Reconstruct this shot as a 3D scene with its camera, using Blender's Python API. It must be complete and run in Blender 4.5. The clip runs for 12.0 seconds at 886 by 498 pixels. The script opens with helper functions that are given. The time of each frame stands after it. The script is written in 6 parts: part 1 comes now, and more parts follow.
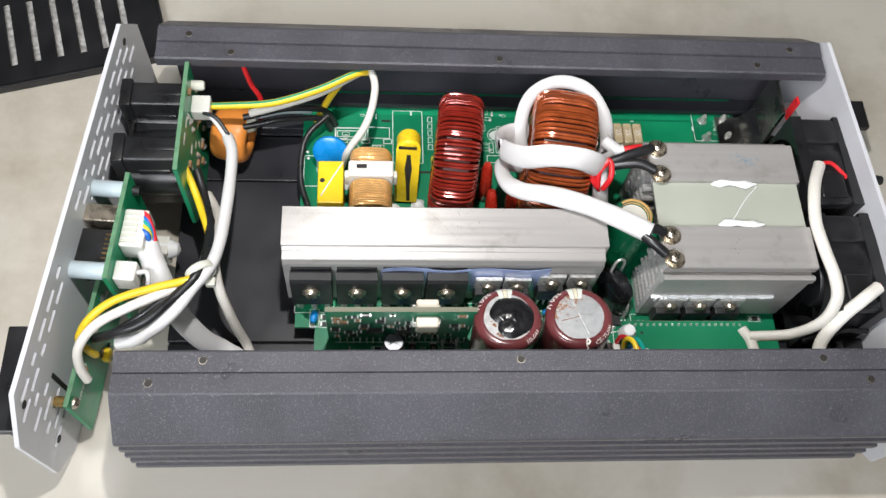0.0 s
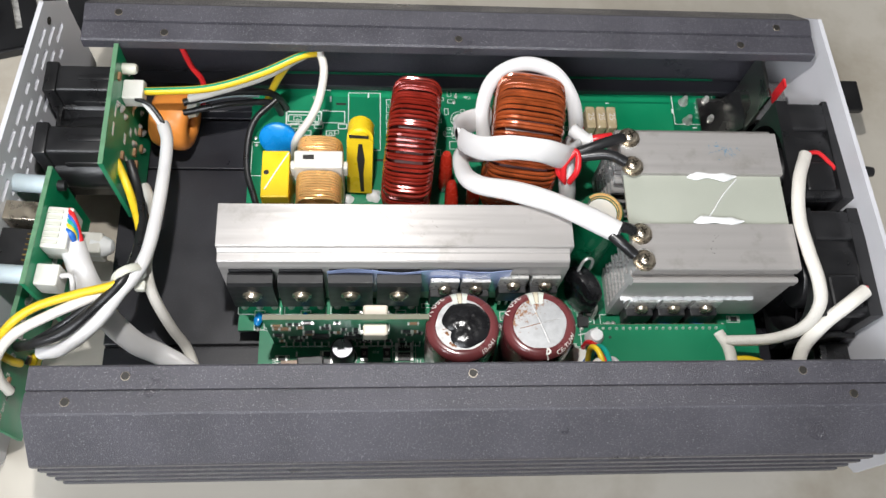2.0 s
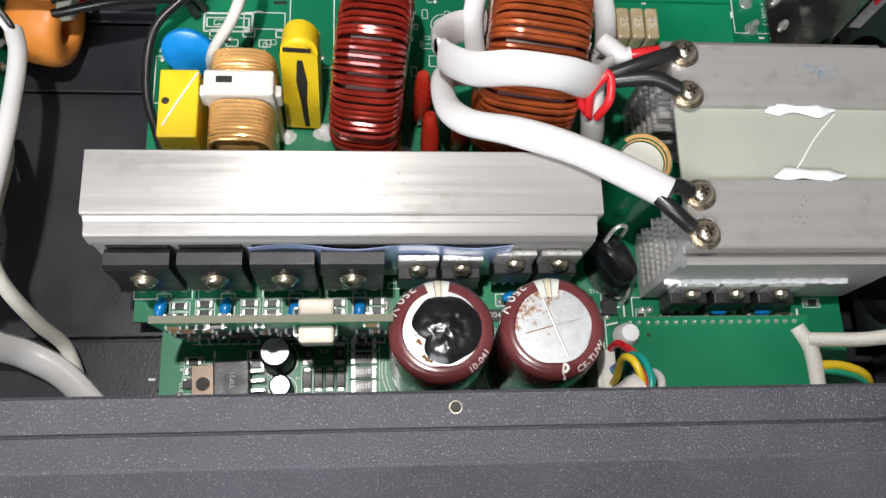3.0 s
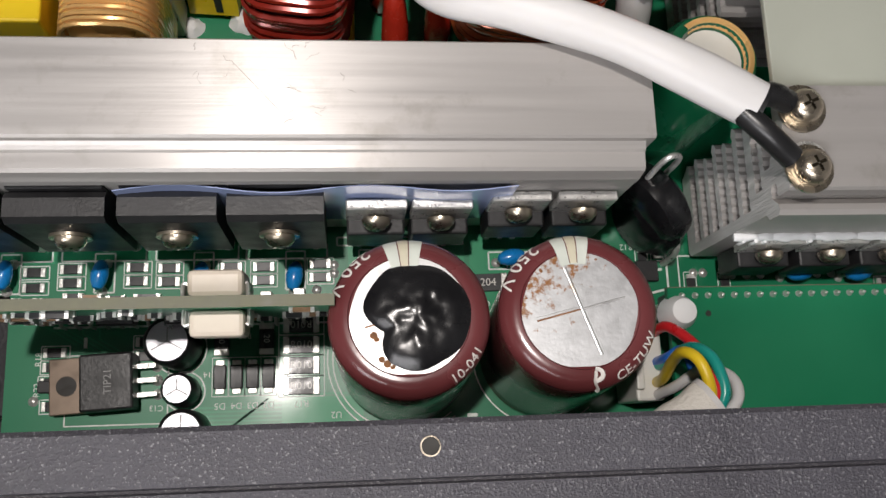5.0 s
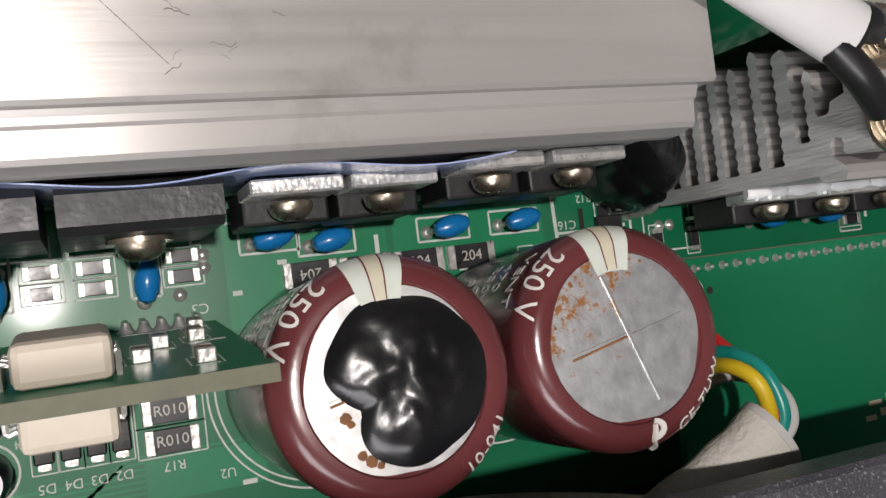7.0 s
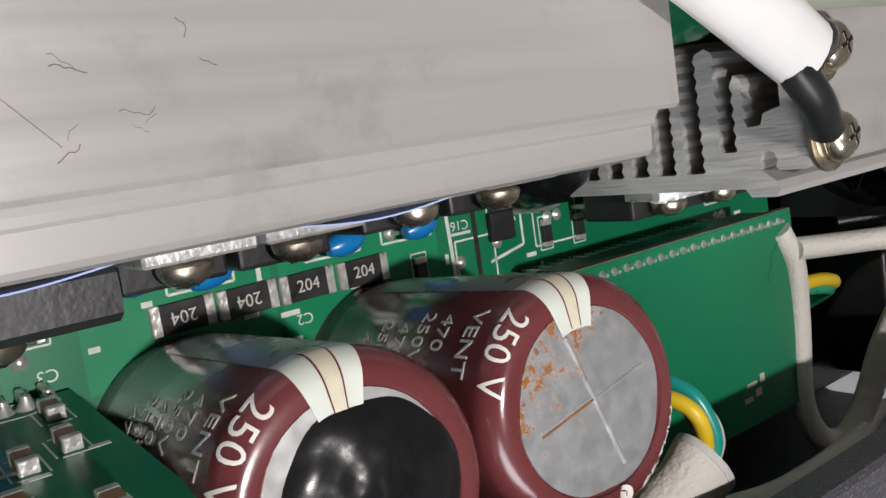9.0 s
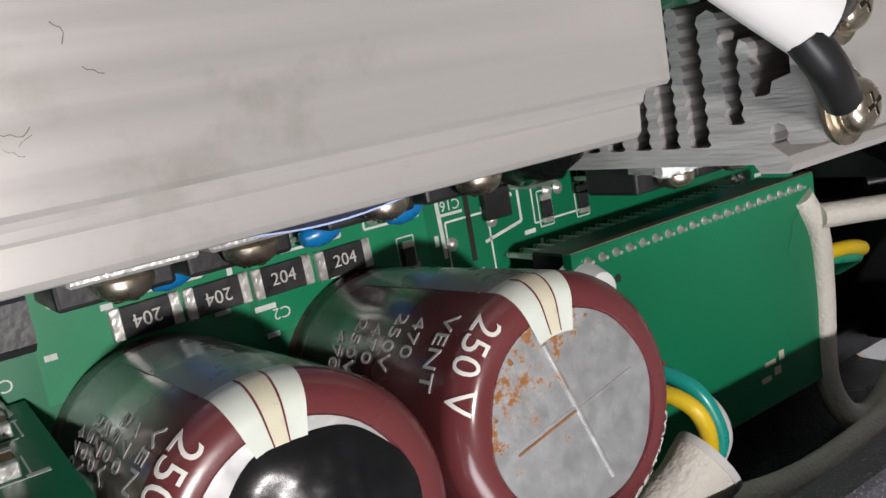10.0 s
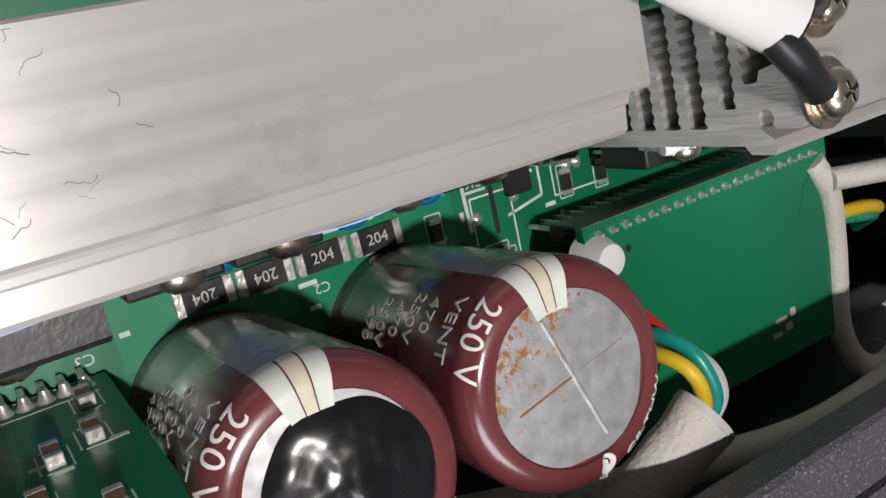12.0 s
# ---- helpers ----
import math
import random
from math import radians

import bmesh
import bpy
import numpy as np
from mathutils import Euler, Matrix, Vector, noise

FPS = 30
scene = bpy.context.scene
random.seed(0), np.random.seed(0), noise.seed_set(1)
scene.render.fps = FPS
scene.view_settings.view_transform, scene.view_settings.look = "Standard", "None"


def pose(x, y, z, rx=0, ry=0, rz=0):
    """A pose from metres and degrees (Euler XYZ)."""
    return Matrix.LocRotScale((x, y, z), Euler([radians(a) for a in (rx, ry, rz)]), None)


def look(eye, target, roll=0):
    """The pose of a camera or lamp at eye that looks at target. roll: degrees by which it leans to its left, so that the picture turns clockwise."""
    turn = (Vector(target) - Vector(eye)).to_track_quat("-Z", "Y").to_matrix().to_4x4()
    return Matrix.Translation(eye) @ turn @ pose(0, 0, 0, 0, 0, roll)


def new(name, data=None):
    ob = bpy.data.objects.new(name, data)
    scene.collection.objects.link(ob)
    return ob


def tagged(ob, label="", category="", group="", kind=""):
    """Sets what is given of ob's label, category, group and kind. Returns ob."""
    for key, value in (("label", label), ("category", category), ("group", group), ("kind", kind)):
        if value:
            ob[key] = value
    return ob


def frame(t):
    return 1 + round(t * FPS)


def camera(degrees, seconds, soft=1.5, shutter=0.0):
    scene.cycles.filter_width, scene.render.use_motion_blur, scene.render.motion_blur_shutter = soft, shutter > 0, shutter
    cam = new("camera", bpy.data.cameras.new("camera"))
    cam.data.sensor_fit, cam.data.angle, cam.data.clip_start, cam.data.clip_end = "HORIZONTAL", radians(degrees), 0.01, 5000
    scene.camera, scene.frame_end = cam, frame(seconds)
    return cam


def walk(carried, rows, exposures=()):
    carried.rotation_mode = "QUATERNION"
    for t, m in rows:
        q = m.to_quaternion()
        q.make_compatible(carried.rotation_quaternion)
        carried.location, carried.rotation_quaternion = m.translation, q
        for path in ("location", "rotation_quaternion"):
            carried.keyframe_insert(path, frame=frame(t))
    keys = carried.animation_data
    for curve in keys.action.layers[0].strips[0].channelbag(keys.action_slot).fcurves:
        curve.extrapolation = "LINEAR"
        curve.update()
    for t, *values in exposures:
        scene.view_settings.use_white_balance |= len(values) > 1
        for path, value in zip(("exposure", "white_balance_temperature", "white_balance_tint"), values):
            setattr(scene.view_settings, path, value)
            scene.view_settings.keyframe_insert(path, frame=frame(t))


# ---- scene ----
cam = camera(53.3, 12.0)
PATH = [
    (0, (-0.05172, -0.09370, 0.34869), (-0.02618, 0.03553, 0.07916), 10.47),
    (0.5, (-0.04829, -0.08494, 0.34574), (-0.02068, 0.04080, 0.07476), 11.64),
    (1, (-0.04520, -0.08444, 0.34433), (-0.01828, 0.04099, 0.07314), 11.41),
    (1.5, (-0.03782, -0.07884, 0.33733), (-0.01197, 0.04493, 0.06528), 11.04),
    (2, (-0.03151, -0.07023, 0.33331), (-0.00724, 0.04599, 0.05780), 11.01),
    (2.5, (-0.02196, -0.05291, 0.30344), (0.00059, 0.05161, 0.02314), 11.40),
    (3, (-0.01879, -0.02183, 0.25441), (0.00740, 0.06498, -0.03156), 15.88),
    (3.2, (-0.01756, -0.01647, 0.23637), (0.01076, 0.06266, -0.05161), 18.54),
    (4.8, (-0.01248, -0.00291, 0.19291), (0.01798, 0.06495, -0.09772), 22.83),
    (5, (-0.01063, 0.00082, 0.18727), (0.02169, 0.06400, -0.10422), 25.69),
    (5.5, (-0.01465, 0.00932, 0.16721), (0.03720, 0.06142, -0.12365), 42.80),
    (6, (-0.01756, 0.01313, 0.16496), (0.04577, 0.05721, -0.12495), 52.57),
    (6.5, (-0.02183, 0.01739, 0.16075), (0.05890, 0.05015, -0.12632), 64.38),
    (7, (-0.02787, 0.02813, 0.13752), (0.08604, 0.03630, -0.13989), 79.29),
    (7.5, (-0.02440, 0.04025, 0.11617), (0.11897, 0.02115, -0.14666), 87.08),
    (9.3, (-0.03417, 0.04615, 0.11568), (0.14372, 0.00529, -0.12241), 92.22),
    (9.5, (-0.03092, 0.04657, 0.11478), (0.14320, 0.00199, -0.12542), 93.00),
    (10, (-0.02310, 0.04849, 0.11342), (0.14029, -0.00600, -0.13222), 95.27),
    (10.5, (-0.02371, 0.04904, 0.11670), (0.13352, -0.00640, -0.13271), 95.59),
    (11, (-0.02164, 0.04836, 0.12258), (0.12701, -0.00360, -0.13277), 95.38),
    (11.5, (-0.02467, 0.05193, 0.12523), (0.11948, -0.00901, -0.13071), 98.30),
    (12, (-0.02360, 0.05421, 0.12502), (0.11714, -0.01554, -0.13057), 100.50),
]
walk(cam, [(t, look(eye, target, roll)) for t, eye, target, roll in PATH],
     exposures=((0.0, 0.36, 6250, 10), (2.5, 0.32, 6250, 10), (3.2, 0.18, 6300, 11), (4.8, -0.2, 6550, 13), (6.5, -0.4, 6600, 14), (7.5, -0.1, 6500, 14), (9.5, 0.06, 6400, 13),
                (10.5, 0.06, 6400, 13), (12.0, 0.0, 6400, 13)))


# ---------- light: a closed room, an unseen ceiling lamp, and a fixed stand-in for the phone's torch ---
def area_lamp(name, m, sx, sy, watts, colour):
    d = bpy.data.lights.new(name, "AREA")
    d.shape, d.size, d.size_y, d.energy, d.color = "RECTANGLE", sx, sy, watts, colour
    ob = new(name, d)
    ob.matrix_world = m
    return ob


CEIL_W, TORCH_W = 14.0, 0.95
area_lamp("ceiling_lamp_light", look((-0.38, -0.62, 0.90), (-0.02, 0.02, 0.0)), 0.9, 0.5, CEIL_W, (0.975, 0.985, 1.0))
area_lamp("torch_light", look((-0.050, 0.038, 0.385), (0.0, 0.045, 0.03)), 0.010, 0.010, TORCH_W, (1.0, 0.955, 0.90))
world = bpy.data.worlds.new("room_air")
scene.world = world
world.use_nodes = True
world.node_tree.nodes["Background"].inputs["Color"].default_value = (0.9, 0.93, 1.0, 1)
world.node_tree.nodes["Background"].inputs["Strength"].default_value = 0.02


# ---------- materials ----------
def material(name, colour, rough=0.5, metal=0.0, coat=0.0, var=0.12, scale=120.0, bump=0.0, bump_scale=900.0,
             stretch=(1, 1, 1), second=None, second_scale=30.0, second_at=(0.55, 0.7), glint=0.0, alpha_glass=0.0,
             rough_var=0.12, random_tint=0.0, sub=0.0, brushed=0.0):
    """A surface with two scales of variation: coarse blotches and fine grain, and a fine relief."""
    m = bpy.data.materials.new(name)
    m.use_nodes = True
    nt = m.node_tree
    n, l = nt.nodes, nt.links
    b = n["Principled BSDF"]
    b.inputs["Metallic"].default_value = metal
    b.inputs["Coat Weight"].default_value = coat
    b.inputs["Coat Roughness"].default_value = 0.12
    b.inputs["Transmission Weight"].default_value = alpha_glass
    tc = n.new("ShaderNodeTexCoord")
    mp = n.new("ShaderNodeMapping")
    mp.inputs["Scale"].default_value = stretch
    l.new(tc.outputs["Object"], mp.inputs["Vector"])
    big = n.new("ShaderNodeTexNoise")
    big.inputs["Scale"].default_value, big.inputs["Detail"].default_value = scale, 5
    l.new(mp.outputs[0], big.inputs["Vector"])
    fine = n.new("ShaderNodeTexNoise")
    fine.inputs["Scale"].default_value, fine.inputs["Detail"].default_value = bump_scale, 3
    l.new(mp.outputs[0], fine.inputs["Vector"])
    ramp = n.new("ShaderNodeMapRange")
    ramp.inputs[1].default_value, ramp.inputs[2].default_value = 0.3, 0.7
    ramp.inputs[3].default_value, ramp.inputs[4].default_value = 1 - var, 1 + var
    l.new(big.outputs["Fac"], ramp.inputs[0])
    col = n.new("ShaderNodeVectorMath")
    col.operation = "SCALE"
    col.inputs[0].default_value = colour
    l.new(ramp.outputs[0], col.inputs["Scale"])
    out = col.outputs[0]
    if second:
        s = n.new("ShaderNodeTexNoise")
        s.inputs["Scale"].default_value, s.inputs["Detail"].default_value = second_scale, 7
        s.inputs["Roughness"].default_value = 0.65
        l.new(tc.outputs["Object"], s.inputs["Vector"])
        r = n.new("ShaderNodeMapRange")
        r.inputs[1].default_value, r.inputs[2].default_value = second_at
        l.new(s.outputs["Fac"], r.inputs[0])
        mix = n.new("ShaderNodeMix")
        mix.data_type = "RGBA"
        l.new(r.outputs[0], mix.inputs[0])
        l.new(out, mix.inputs[6])
        mix.inputs[7].default_value = (*second, 1)
        out = mix.outputs[2]
    # pale dots in the colour stand for sparkle on a grainy coat
    if glint:
        r = n.new("ShaderNodeMapRange")
        r.inputs[1].default_value, r.inputs[2].default_value = 0.60, 0.72
        r.inputs[4].default_value = glint
        l.new(fine.outputs["Fac"], r.inputs[0])
        add = n.new("ShaderNodeMix")
        add.data_type = "RGBA"
        l.new(r.outputs[0], add.inputs[0])
        l.new(out, add.inputs[6])
        add.inputs[7].default_value = (0.45, 0.45, 0.47, 1)
        out = add.outputs[2]
    if random_tint:
        oi = n.new("ShaderNodeObjectInfo")
        r = n.new("ShaderNodeMapRange")
        r.inputs[3].default_value, r.inputs[4].default_value = 1 - random_tint, 1 + random_tint
        l.new(oi.outputs["Random"], r.inputs[0])
        sc = n.new("ShaderNodeVectorMath")
        sc.operation = "SCALE"
        l.new(out, sc.inputs[0])
        l.new(r.outputs[0], sc.inputs["Scale"])
        out = sc.outputs[0]
    l.new(out, b.inputs["Base Color"])
    rr = n.new("ShaderNodeMapRange")
    rr.inputs[1].default_value, rr.inputs[2].default_value = 0.3, 0.7
    rr.inputs[3].default_value, rr.inputs[4].default_value = max(0.03, rough - rough_var), min(1, rough + rough_var)
    l.new(big.outputs["Fac"], rr.inputs[0])
    l.new(rr.outputs[0], b.inputs["Roughness"])
    if brushed:
        along = n.new("ShaderNodeCombineXYZ")
        along.inputs[0].default_value, along.inputs[1].default_value, along.inputs[2].default_value = 0.0, 0.95, 0.3
        l.new(along.outputs[0], b.inputs["Tangent"])
        b.inputs["Anisotropic"].default_value = brushed
    if sub:
        b.inputs["Subsurface Weight"].default_value = sub
        b.inputs["Subsurface Radius"].default_value = (0.002, 0.0018, 0.0014)
        b.inputs["Subsurface Scale"].default_value = 1.0
    if bump:
        bp = n.new("ShaderNodeBump")
        bp.inputs["Strength"].default_value, bp.inputs["Distance"].default_value = bump, 0.0004
        l.new(fine.outputs["Fac"], bp.inputs["Height"])
        l.new(bp.outputs[0], b.inputs["Normal"])
    return m


POWDER = material("black_powder_coat", (0.060, 0.058, 0.070), 0.37, 0.0, var=0.18, scale=45, bump=0.7, bump_scale=2700, glint=0.52)
ANOD = material("black_anodised_floor", (0.022, 0.022, 0.027), 0.38, 0.0, var=0.2, scale=40, bump=0.15, bump_scale=1500, glint=0.03)
ALU = material("brushed_aluminium", (0.48, 0.458, 0.44), 0.39, 0.45, var=0.06, scale=260, bump=0.05, bump_scale=1500, brushed=0.8, stretch=(0.05, 1.6, 1.6), rough_var=0.07,
               second=(0.29, 0.265, 0.23), second_scale=95, second_at=(0.54, 0.88))
ALU_END = material("sawn_aluminium", (0.62, 0.62, 0.61), 0.42, 0.3, var=0.2, scale=200, bump=0.5, bump_scale=700, stretch=(1, 3.0, 0.35))
STEEL = material("nickel_plated_steel", (0.58, 0.51, 0.41), 0.30, 0.95, var=0.14, scale=300)
RECESS = material("shadowed_nickel_recess", (0.10, 0.085, 0.06), 0.35, 1.0, var=0.2, scale=600)
TIN = material("tinned_contact", (0.72, 0.71, 0.68), 0.36, 0.65, var=0.15, scale=900, bump=0.3, bump_scale=1500)
SOLDER = material("solder", (0.72, 0.71, 0.68), 0.36, 0.7, var=0.15, scale=900)
MASK = material("green_solder_mask", (0.004, 0.185, 0.082), 0.40, 0.0, coat=0.12, var=0.16, scale=28, bump=0.015, bump_scale=900)
MASK_DARK = material("dark_green_solder_mask", (0.005, 0.115, 0.048), 0.32, 0.0, coat=0.35, var=0.2, scale=40)
MASK_LIGHT = material("green_copper_pour", (0.007, 0.260, 0.112), 0.40, 0.0, coat=0.12, var=0.12, scale=60)
EDGE_GREEN = material("green_fibreglass_edge", (0.10, 0.22, 0.12), 0.55, var=0.2, scale=300)
EDGE = material("fibreglass_edge", (0.13, 0.13, 0.085), 0.6, var=0.2, scale=300)
SILK = material("white_silkscreen", (0.72, 0.76, 0.72), 0.55, var=0.15, scale=600)
BLACK = material("black_plastic", (0.012, 0.012, 0.013), 0.36, var=0.25, scale=90, bump=0.12, bump_scale=1200)
BLACK_EPOXY = material("black_moulded_epoxy", (0.017, 0.017, 0.018), 0.46, var=0.25, scale=200, bump=0.14, bump_scale=1300)
RUBBER = material("black_wire_sleeve", (0.014, 0.014, 0.015), 0.34, var=0.2, scale=150)
GOO = material("black_silicone_sealant", (0.008, 0.008, 0.009), 0.24, var=0.2, scale=150, bump=0.05, bump_scale=900, rough_var=0.08)
MAROON = material("maroon_pvc_sleeve", (0.125, 0.030, 0.032), 0.26, coat=0.25, var=0.12, scale=70, bump=0.05, bump_scale=500)
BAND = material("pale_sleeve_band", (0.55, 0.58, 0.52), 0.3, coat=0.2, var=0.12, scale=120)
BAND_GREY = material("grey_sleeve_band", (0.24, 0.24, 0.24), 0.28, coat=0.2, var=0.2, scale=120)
BEIGE_MARK = material("beige_minus_mark", (0.58, 0.54, 0.41), 0.35, var=0.1, scale=200)
PRINT = material("white_sleeve_print", (0.68, 0.66, 0.62), 0.4, var=0.08, scale=300)
CAN_BRIGHT = material("bright_aluminium_can", (0.60, 0.60, 0.60), 0.36, 0.75, var=0.10, scale=500, rough_var=0.05, bump=0.04, bump_scale=900, second=(0.42, 0.24, 0.10), second_scale=150, second_at=(0.62, 0.72))
CAN_CLEAN = material("dull_aluminium_can", (0.36, 0.355, 0.38), 0.34, 0.85, var=0.10, scale=160, second=(0.35, 0.16, 0.05), second_scale=120, second_at=(0.66, 0.72))


def rust_can():
    """Dull aluminium with rust that gathers at the rim and on one side."""
    m = material("rust_stained_aluminium_top", (0.52, 0.53, 0.54), 0.42, 0.75, var=0.07, scale=620, bump=0.06, bump_scale=1600, rough_var=0.04)
    nt = m.node_tree
    n, l = nt.nodes, nt.links
    b = n["Principled BSDF"]
    base = b.inputs["Base Color"].links[0].from_socket
    tc = n.new("ShaderNodeTexCoord")
    ns = n.new("ShaderNodeTexNoise")
    ns.inputs["Scale"].default_value, ns.inputs["Detail"].default_value, ns.inputs["Roughness"].default_value = 420, 9, 0.72
    l.new(tc.outputs["Object"], ns.inputs["Vector"])
    sx = n.new("ShaderNodeSeparateXYZ")
    l.new(tc.outputs["Object"], sx.inputs[0])
    side = n.new("ShaderNodeMath")
    side.operation = "SUBTRACT"
    l.new(sx.outputs["Y"], side.inputs[0])
    l.new(sx.outputs["X"], side.inputs[1])
    w = n.new("ShaderNodeMapRange")
    w.inputs[1].default_value, w.inputs[2].default_value, w.inputs[3].default_value, w.inputs[4].default_value = -0.006, 0.011, -0.13, 0.105
    l.new(side.outputs[0], w.inputs[0])
    s = n.new("ShaderNodeMath")
    l.new(ns.outputs["Fac"], s.inputs[0])
    l.new(w.outputs[0], s.inputs[1])
    r = n.new("ShaderNodeMapRange")
    r.inputs[1].default_value, r.inputs[2].default_value = 0.565, 0.65
    l.new(s.outputs[0], r.inputs[0])
    mix = n.new("ShaderNodeMix")
    mix.data_type = "RGBA"
    l.new(r.outputs[0], mix.inputs[0])
    l.new(base, mix.inputs[6])
    mix.inputs[7].default_value = (0.24, 0.095, 0.022, 1)
    l.new(mix.outputs[2], b.inputs["Base Color"])
    inv = n.new("ShaderNodeMapRange")
    inv.inputs[3].default_value, inv.inputs[4].default_value = 0.8, 0.0
    l.new(r.outputs[0], inv.inputs[0])
    l.new(inv.outputs[0], b.inputs["Metallic"])
    return m


RUSTY_TOP = rust_can()
RUST = material("rust_crust", (0.20, 0.085, 0.03), 0.75, var=0.4, scale=500, bump=0.5, bump_scale=1200)
WIRE_RED = material("red_enamelled_copper", (0.24, 0.018, 0.010), 0.16, 0.3, var=0.3, scale=160, coat=0.6)
WIRE_ORANGE = material("amber_enamelled_copper", (0.37, 0.080, 0.022), 0.16, 0.4, var=0.3, scale=160, coat=0.6)
WIRE_GOLD = material("gold_enamelled_copper", (0.86, 0.52, 0.20), 0.26, 0.45, var=0.2, scale=90, coat=0.4)
# core coloured nearly black to give the shade between the turns
CORE_DARK = material("core_with_gap_shade", (0.045, 0.007, 0.006), 0.5, var=0.3, scale=200)
WHITE = material("white_silicone_sleeve", (0.62, 0.61, 0.605), 0.40, var=0.05, scale=60, bump=0.06, bump_scale=600, sub=0.1)
CREAM = material("cream_fibreglass_sleeve", (0.70, 0.67, 0.61), 0.6, var=0.08, scale=80, bump=0.7, bump_scale=1500)
WHITE_PLASTIC = material("white_nylon_plastic", (0.68, 0.67, 0.62), 0.42, var=0.08, scale=100)
IVORY = material("ivory_moulding", (0.62, 0.545, 0.45), 0.45, var=0.07, scale=200)
NATURAL = material("translucent_nylon", (0.60, 0.60, 0.52), 0.4, var=0.08, scale=100, sub=0.2)
BLUISH = material("pale_blue_nylon_spacer", (0.46, 0.54, 0.58), 0.4, var=0.06, scale=100, sub=0.2)
YELLOW = material("yellow_polyester_tape", (0.78, 0.55, 0.015), 0.34, var=0.07, scale=150)
YELLOW_WIRE = material("yellow_wire_insulation", (0.74, 0.52, 0.02), 0.36, var=0.08, scale=150)
GREEN_WIRE = material("green_wire_insulation", (0.02, 0.30, 0.17), 0.36, var=0.08, scale=150)
TEAL_WIRE = material("teal_wire_insulation", (0.01, 0.32, 0.27), 0.36, var=0.08, scale=150)
RED_WIRE = material("red_wire_insulation", (0.62, 0.02, 0.025), 0.33, var=0.1, scale=150)
BLUE_WIRE = material("blue_wire_insulation", (0.02, 0.13, 0.50), 0.36, var=0.08, scale=150)
BLUE = material("blue_lacquered_ceramic", (0.008, 0.23, 0.62), 0.28, var=0.08, scale=200, coat=0.3)
RED_LACQ = material("red_lacquer", (0.42, 0.025, 0.012), 0.26, var=0.15, scale=200, coat=0.4)
ORANGE = material("orange_epoxy", (0.80, 0.28, 0.05), 0.38, var=0.07, scale=100)
FILM = material("violet_insulating_film", (0.33, 0.40, 0.64), 0.16, var=0.12, scale=90, coat=0.3)
SHEET = material("pale_green_fibreglass_sheet", (0.36, 0.375, 0.32), 0.42, var=0.05, scale=50, bump=0.05, bump_scale=700)
PASTE = material("white_thermal_paste", (0.76, 0.77, 0.77), 0.5, var=0.03, scale=200)
# real ink and tape, and the painted dark of holes, slots and slits
INK_AND_HOLE = material("black_ink_and_hole_shade", (0.02, 0.018, 0.015), 0.6, var=0.3, scale=800)
RUST_INK = material("brown_scratch_mark", (0.14, 0.115, 0.09), 0.6, var=0.4, scale=800)
INK_BLUE = material("faded_blue_marker_ink", (0.16, 0.34, 0.52), 0.5, var=0.3, scale=500, metal=0.5)
PAINT = material("pale_grey_painted_steel", (0.60, 0.60, 0.63), 0.42, var=0.05, scale=50, bump=0.2, bump_scale=1800)
RESIST = material("black_resistor_body", (0.03, 0.03, 0.032), 0.35, var=0.2, scale=500)
CERAMIC_TAN = material("tan_ceramic_chip", (0.30, 0.17, 0.09), 0.45, var=0.2, scale=700)
TIN_SHEET = material("dull_tinned_sheet", (0.46, 0.45, 0.43), 0.30, 1.0, var=0.08, scale=60)
BRASS = material("brass", (0.55, 0.38, 0.14), 0.3, 1.0, var=0.15, scale=300)
COPPER_TAB = material("tarnished_copper_tab", (0.17, 0.13, 0.10), 0.42, 0.7, var=0.2, scale=300)
FUSE = material("translucent_tan_fuse", (0.52, 0.42, 0.26), 0.3, var=0.1, scale=200)
MARBLE = material("cream_marble_top", (0.53, 0.495, 0.43), 0.22, var=0.05, scale=5, coat=0.2, second=(0.37, 0.325, 0.255), second_scale=5.0, second_at=(0.50, 0.66), rough_var=0.06)
# unseen walls and ceiling: grey chosen to hold bounced light down
WALL = material("grey_wall_paint", (0.24, 0.235, 0.225), 0.8, var=0.04, scale=2)
LID_FOAM = material("black_steel_lid", (0.008, 0.008, 0.009), 0.45, var=0.2, scale=60, bump=0.2, bump_scale=1500)
GRILLE = material("grey_dust_filter", (0.34, 0.33, 0.31), 0.8, var=0.5, scale=500, bump=0.8, bump_scale=900)


# ---------- mesh helpers: everything below is in millimetres ----------
K = 0.001


def V(*a):
    return Vector(a)


def part(name, bm, mat, parent=None, label="", smooth=False, at=None):
    """Links a bmesh in millimetres as one mesh object, under a thing or a part."""
    bmesh.ops.scale(bm, vec=(K, K, K), verts=bm.verts)
    bmesh.ops.recalc_face_normals(bm, faces=bm.faces)
    me = bpy.data.meshes.new(name)
    bm.to_mesh(me)
    bm.free()
    me.materials.append(mat)
    if smooth:
        for p in me.polygons:
            p.use_smooth = True
        me.set_sharp_from_angle(angle=radians(38))
    ob = new(name, me)
    if parent:
        ob.parent = parent
    if at:
        ob.location = V(*at) * K
    if label:
        ob["label"] = label
    return ob


def share(name, src, at, parent=None, rz=0.0, label=""):
    """Another object on the same mesh, its place in millimetres."""
    ob = new(name, src.data)
    ob.parent = parent
    ob.location, ob.rotation_euler = V(*at) * K, (0, 0, radians(rz))
    if label:
        ob["label"] = label
    return ob


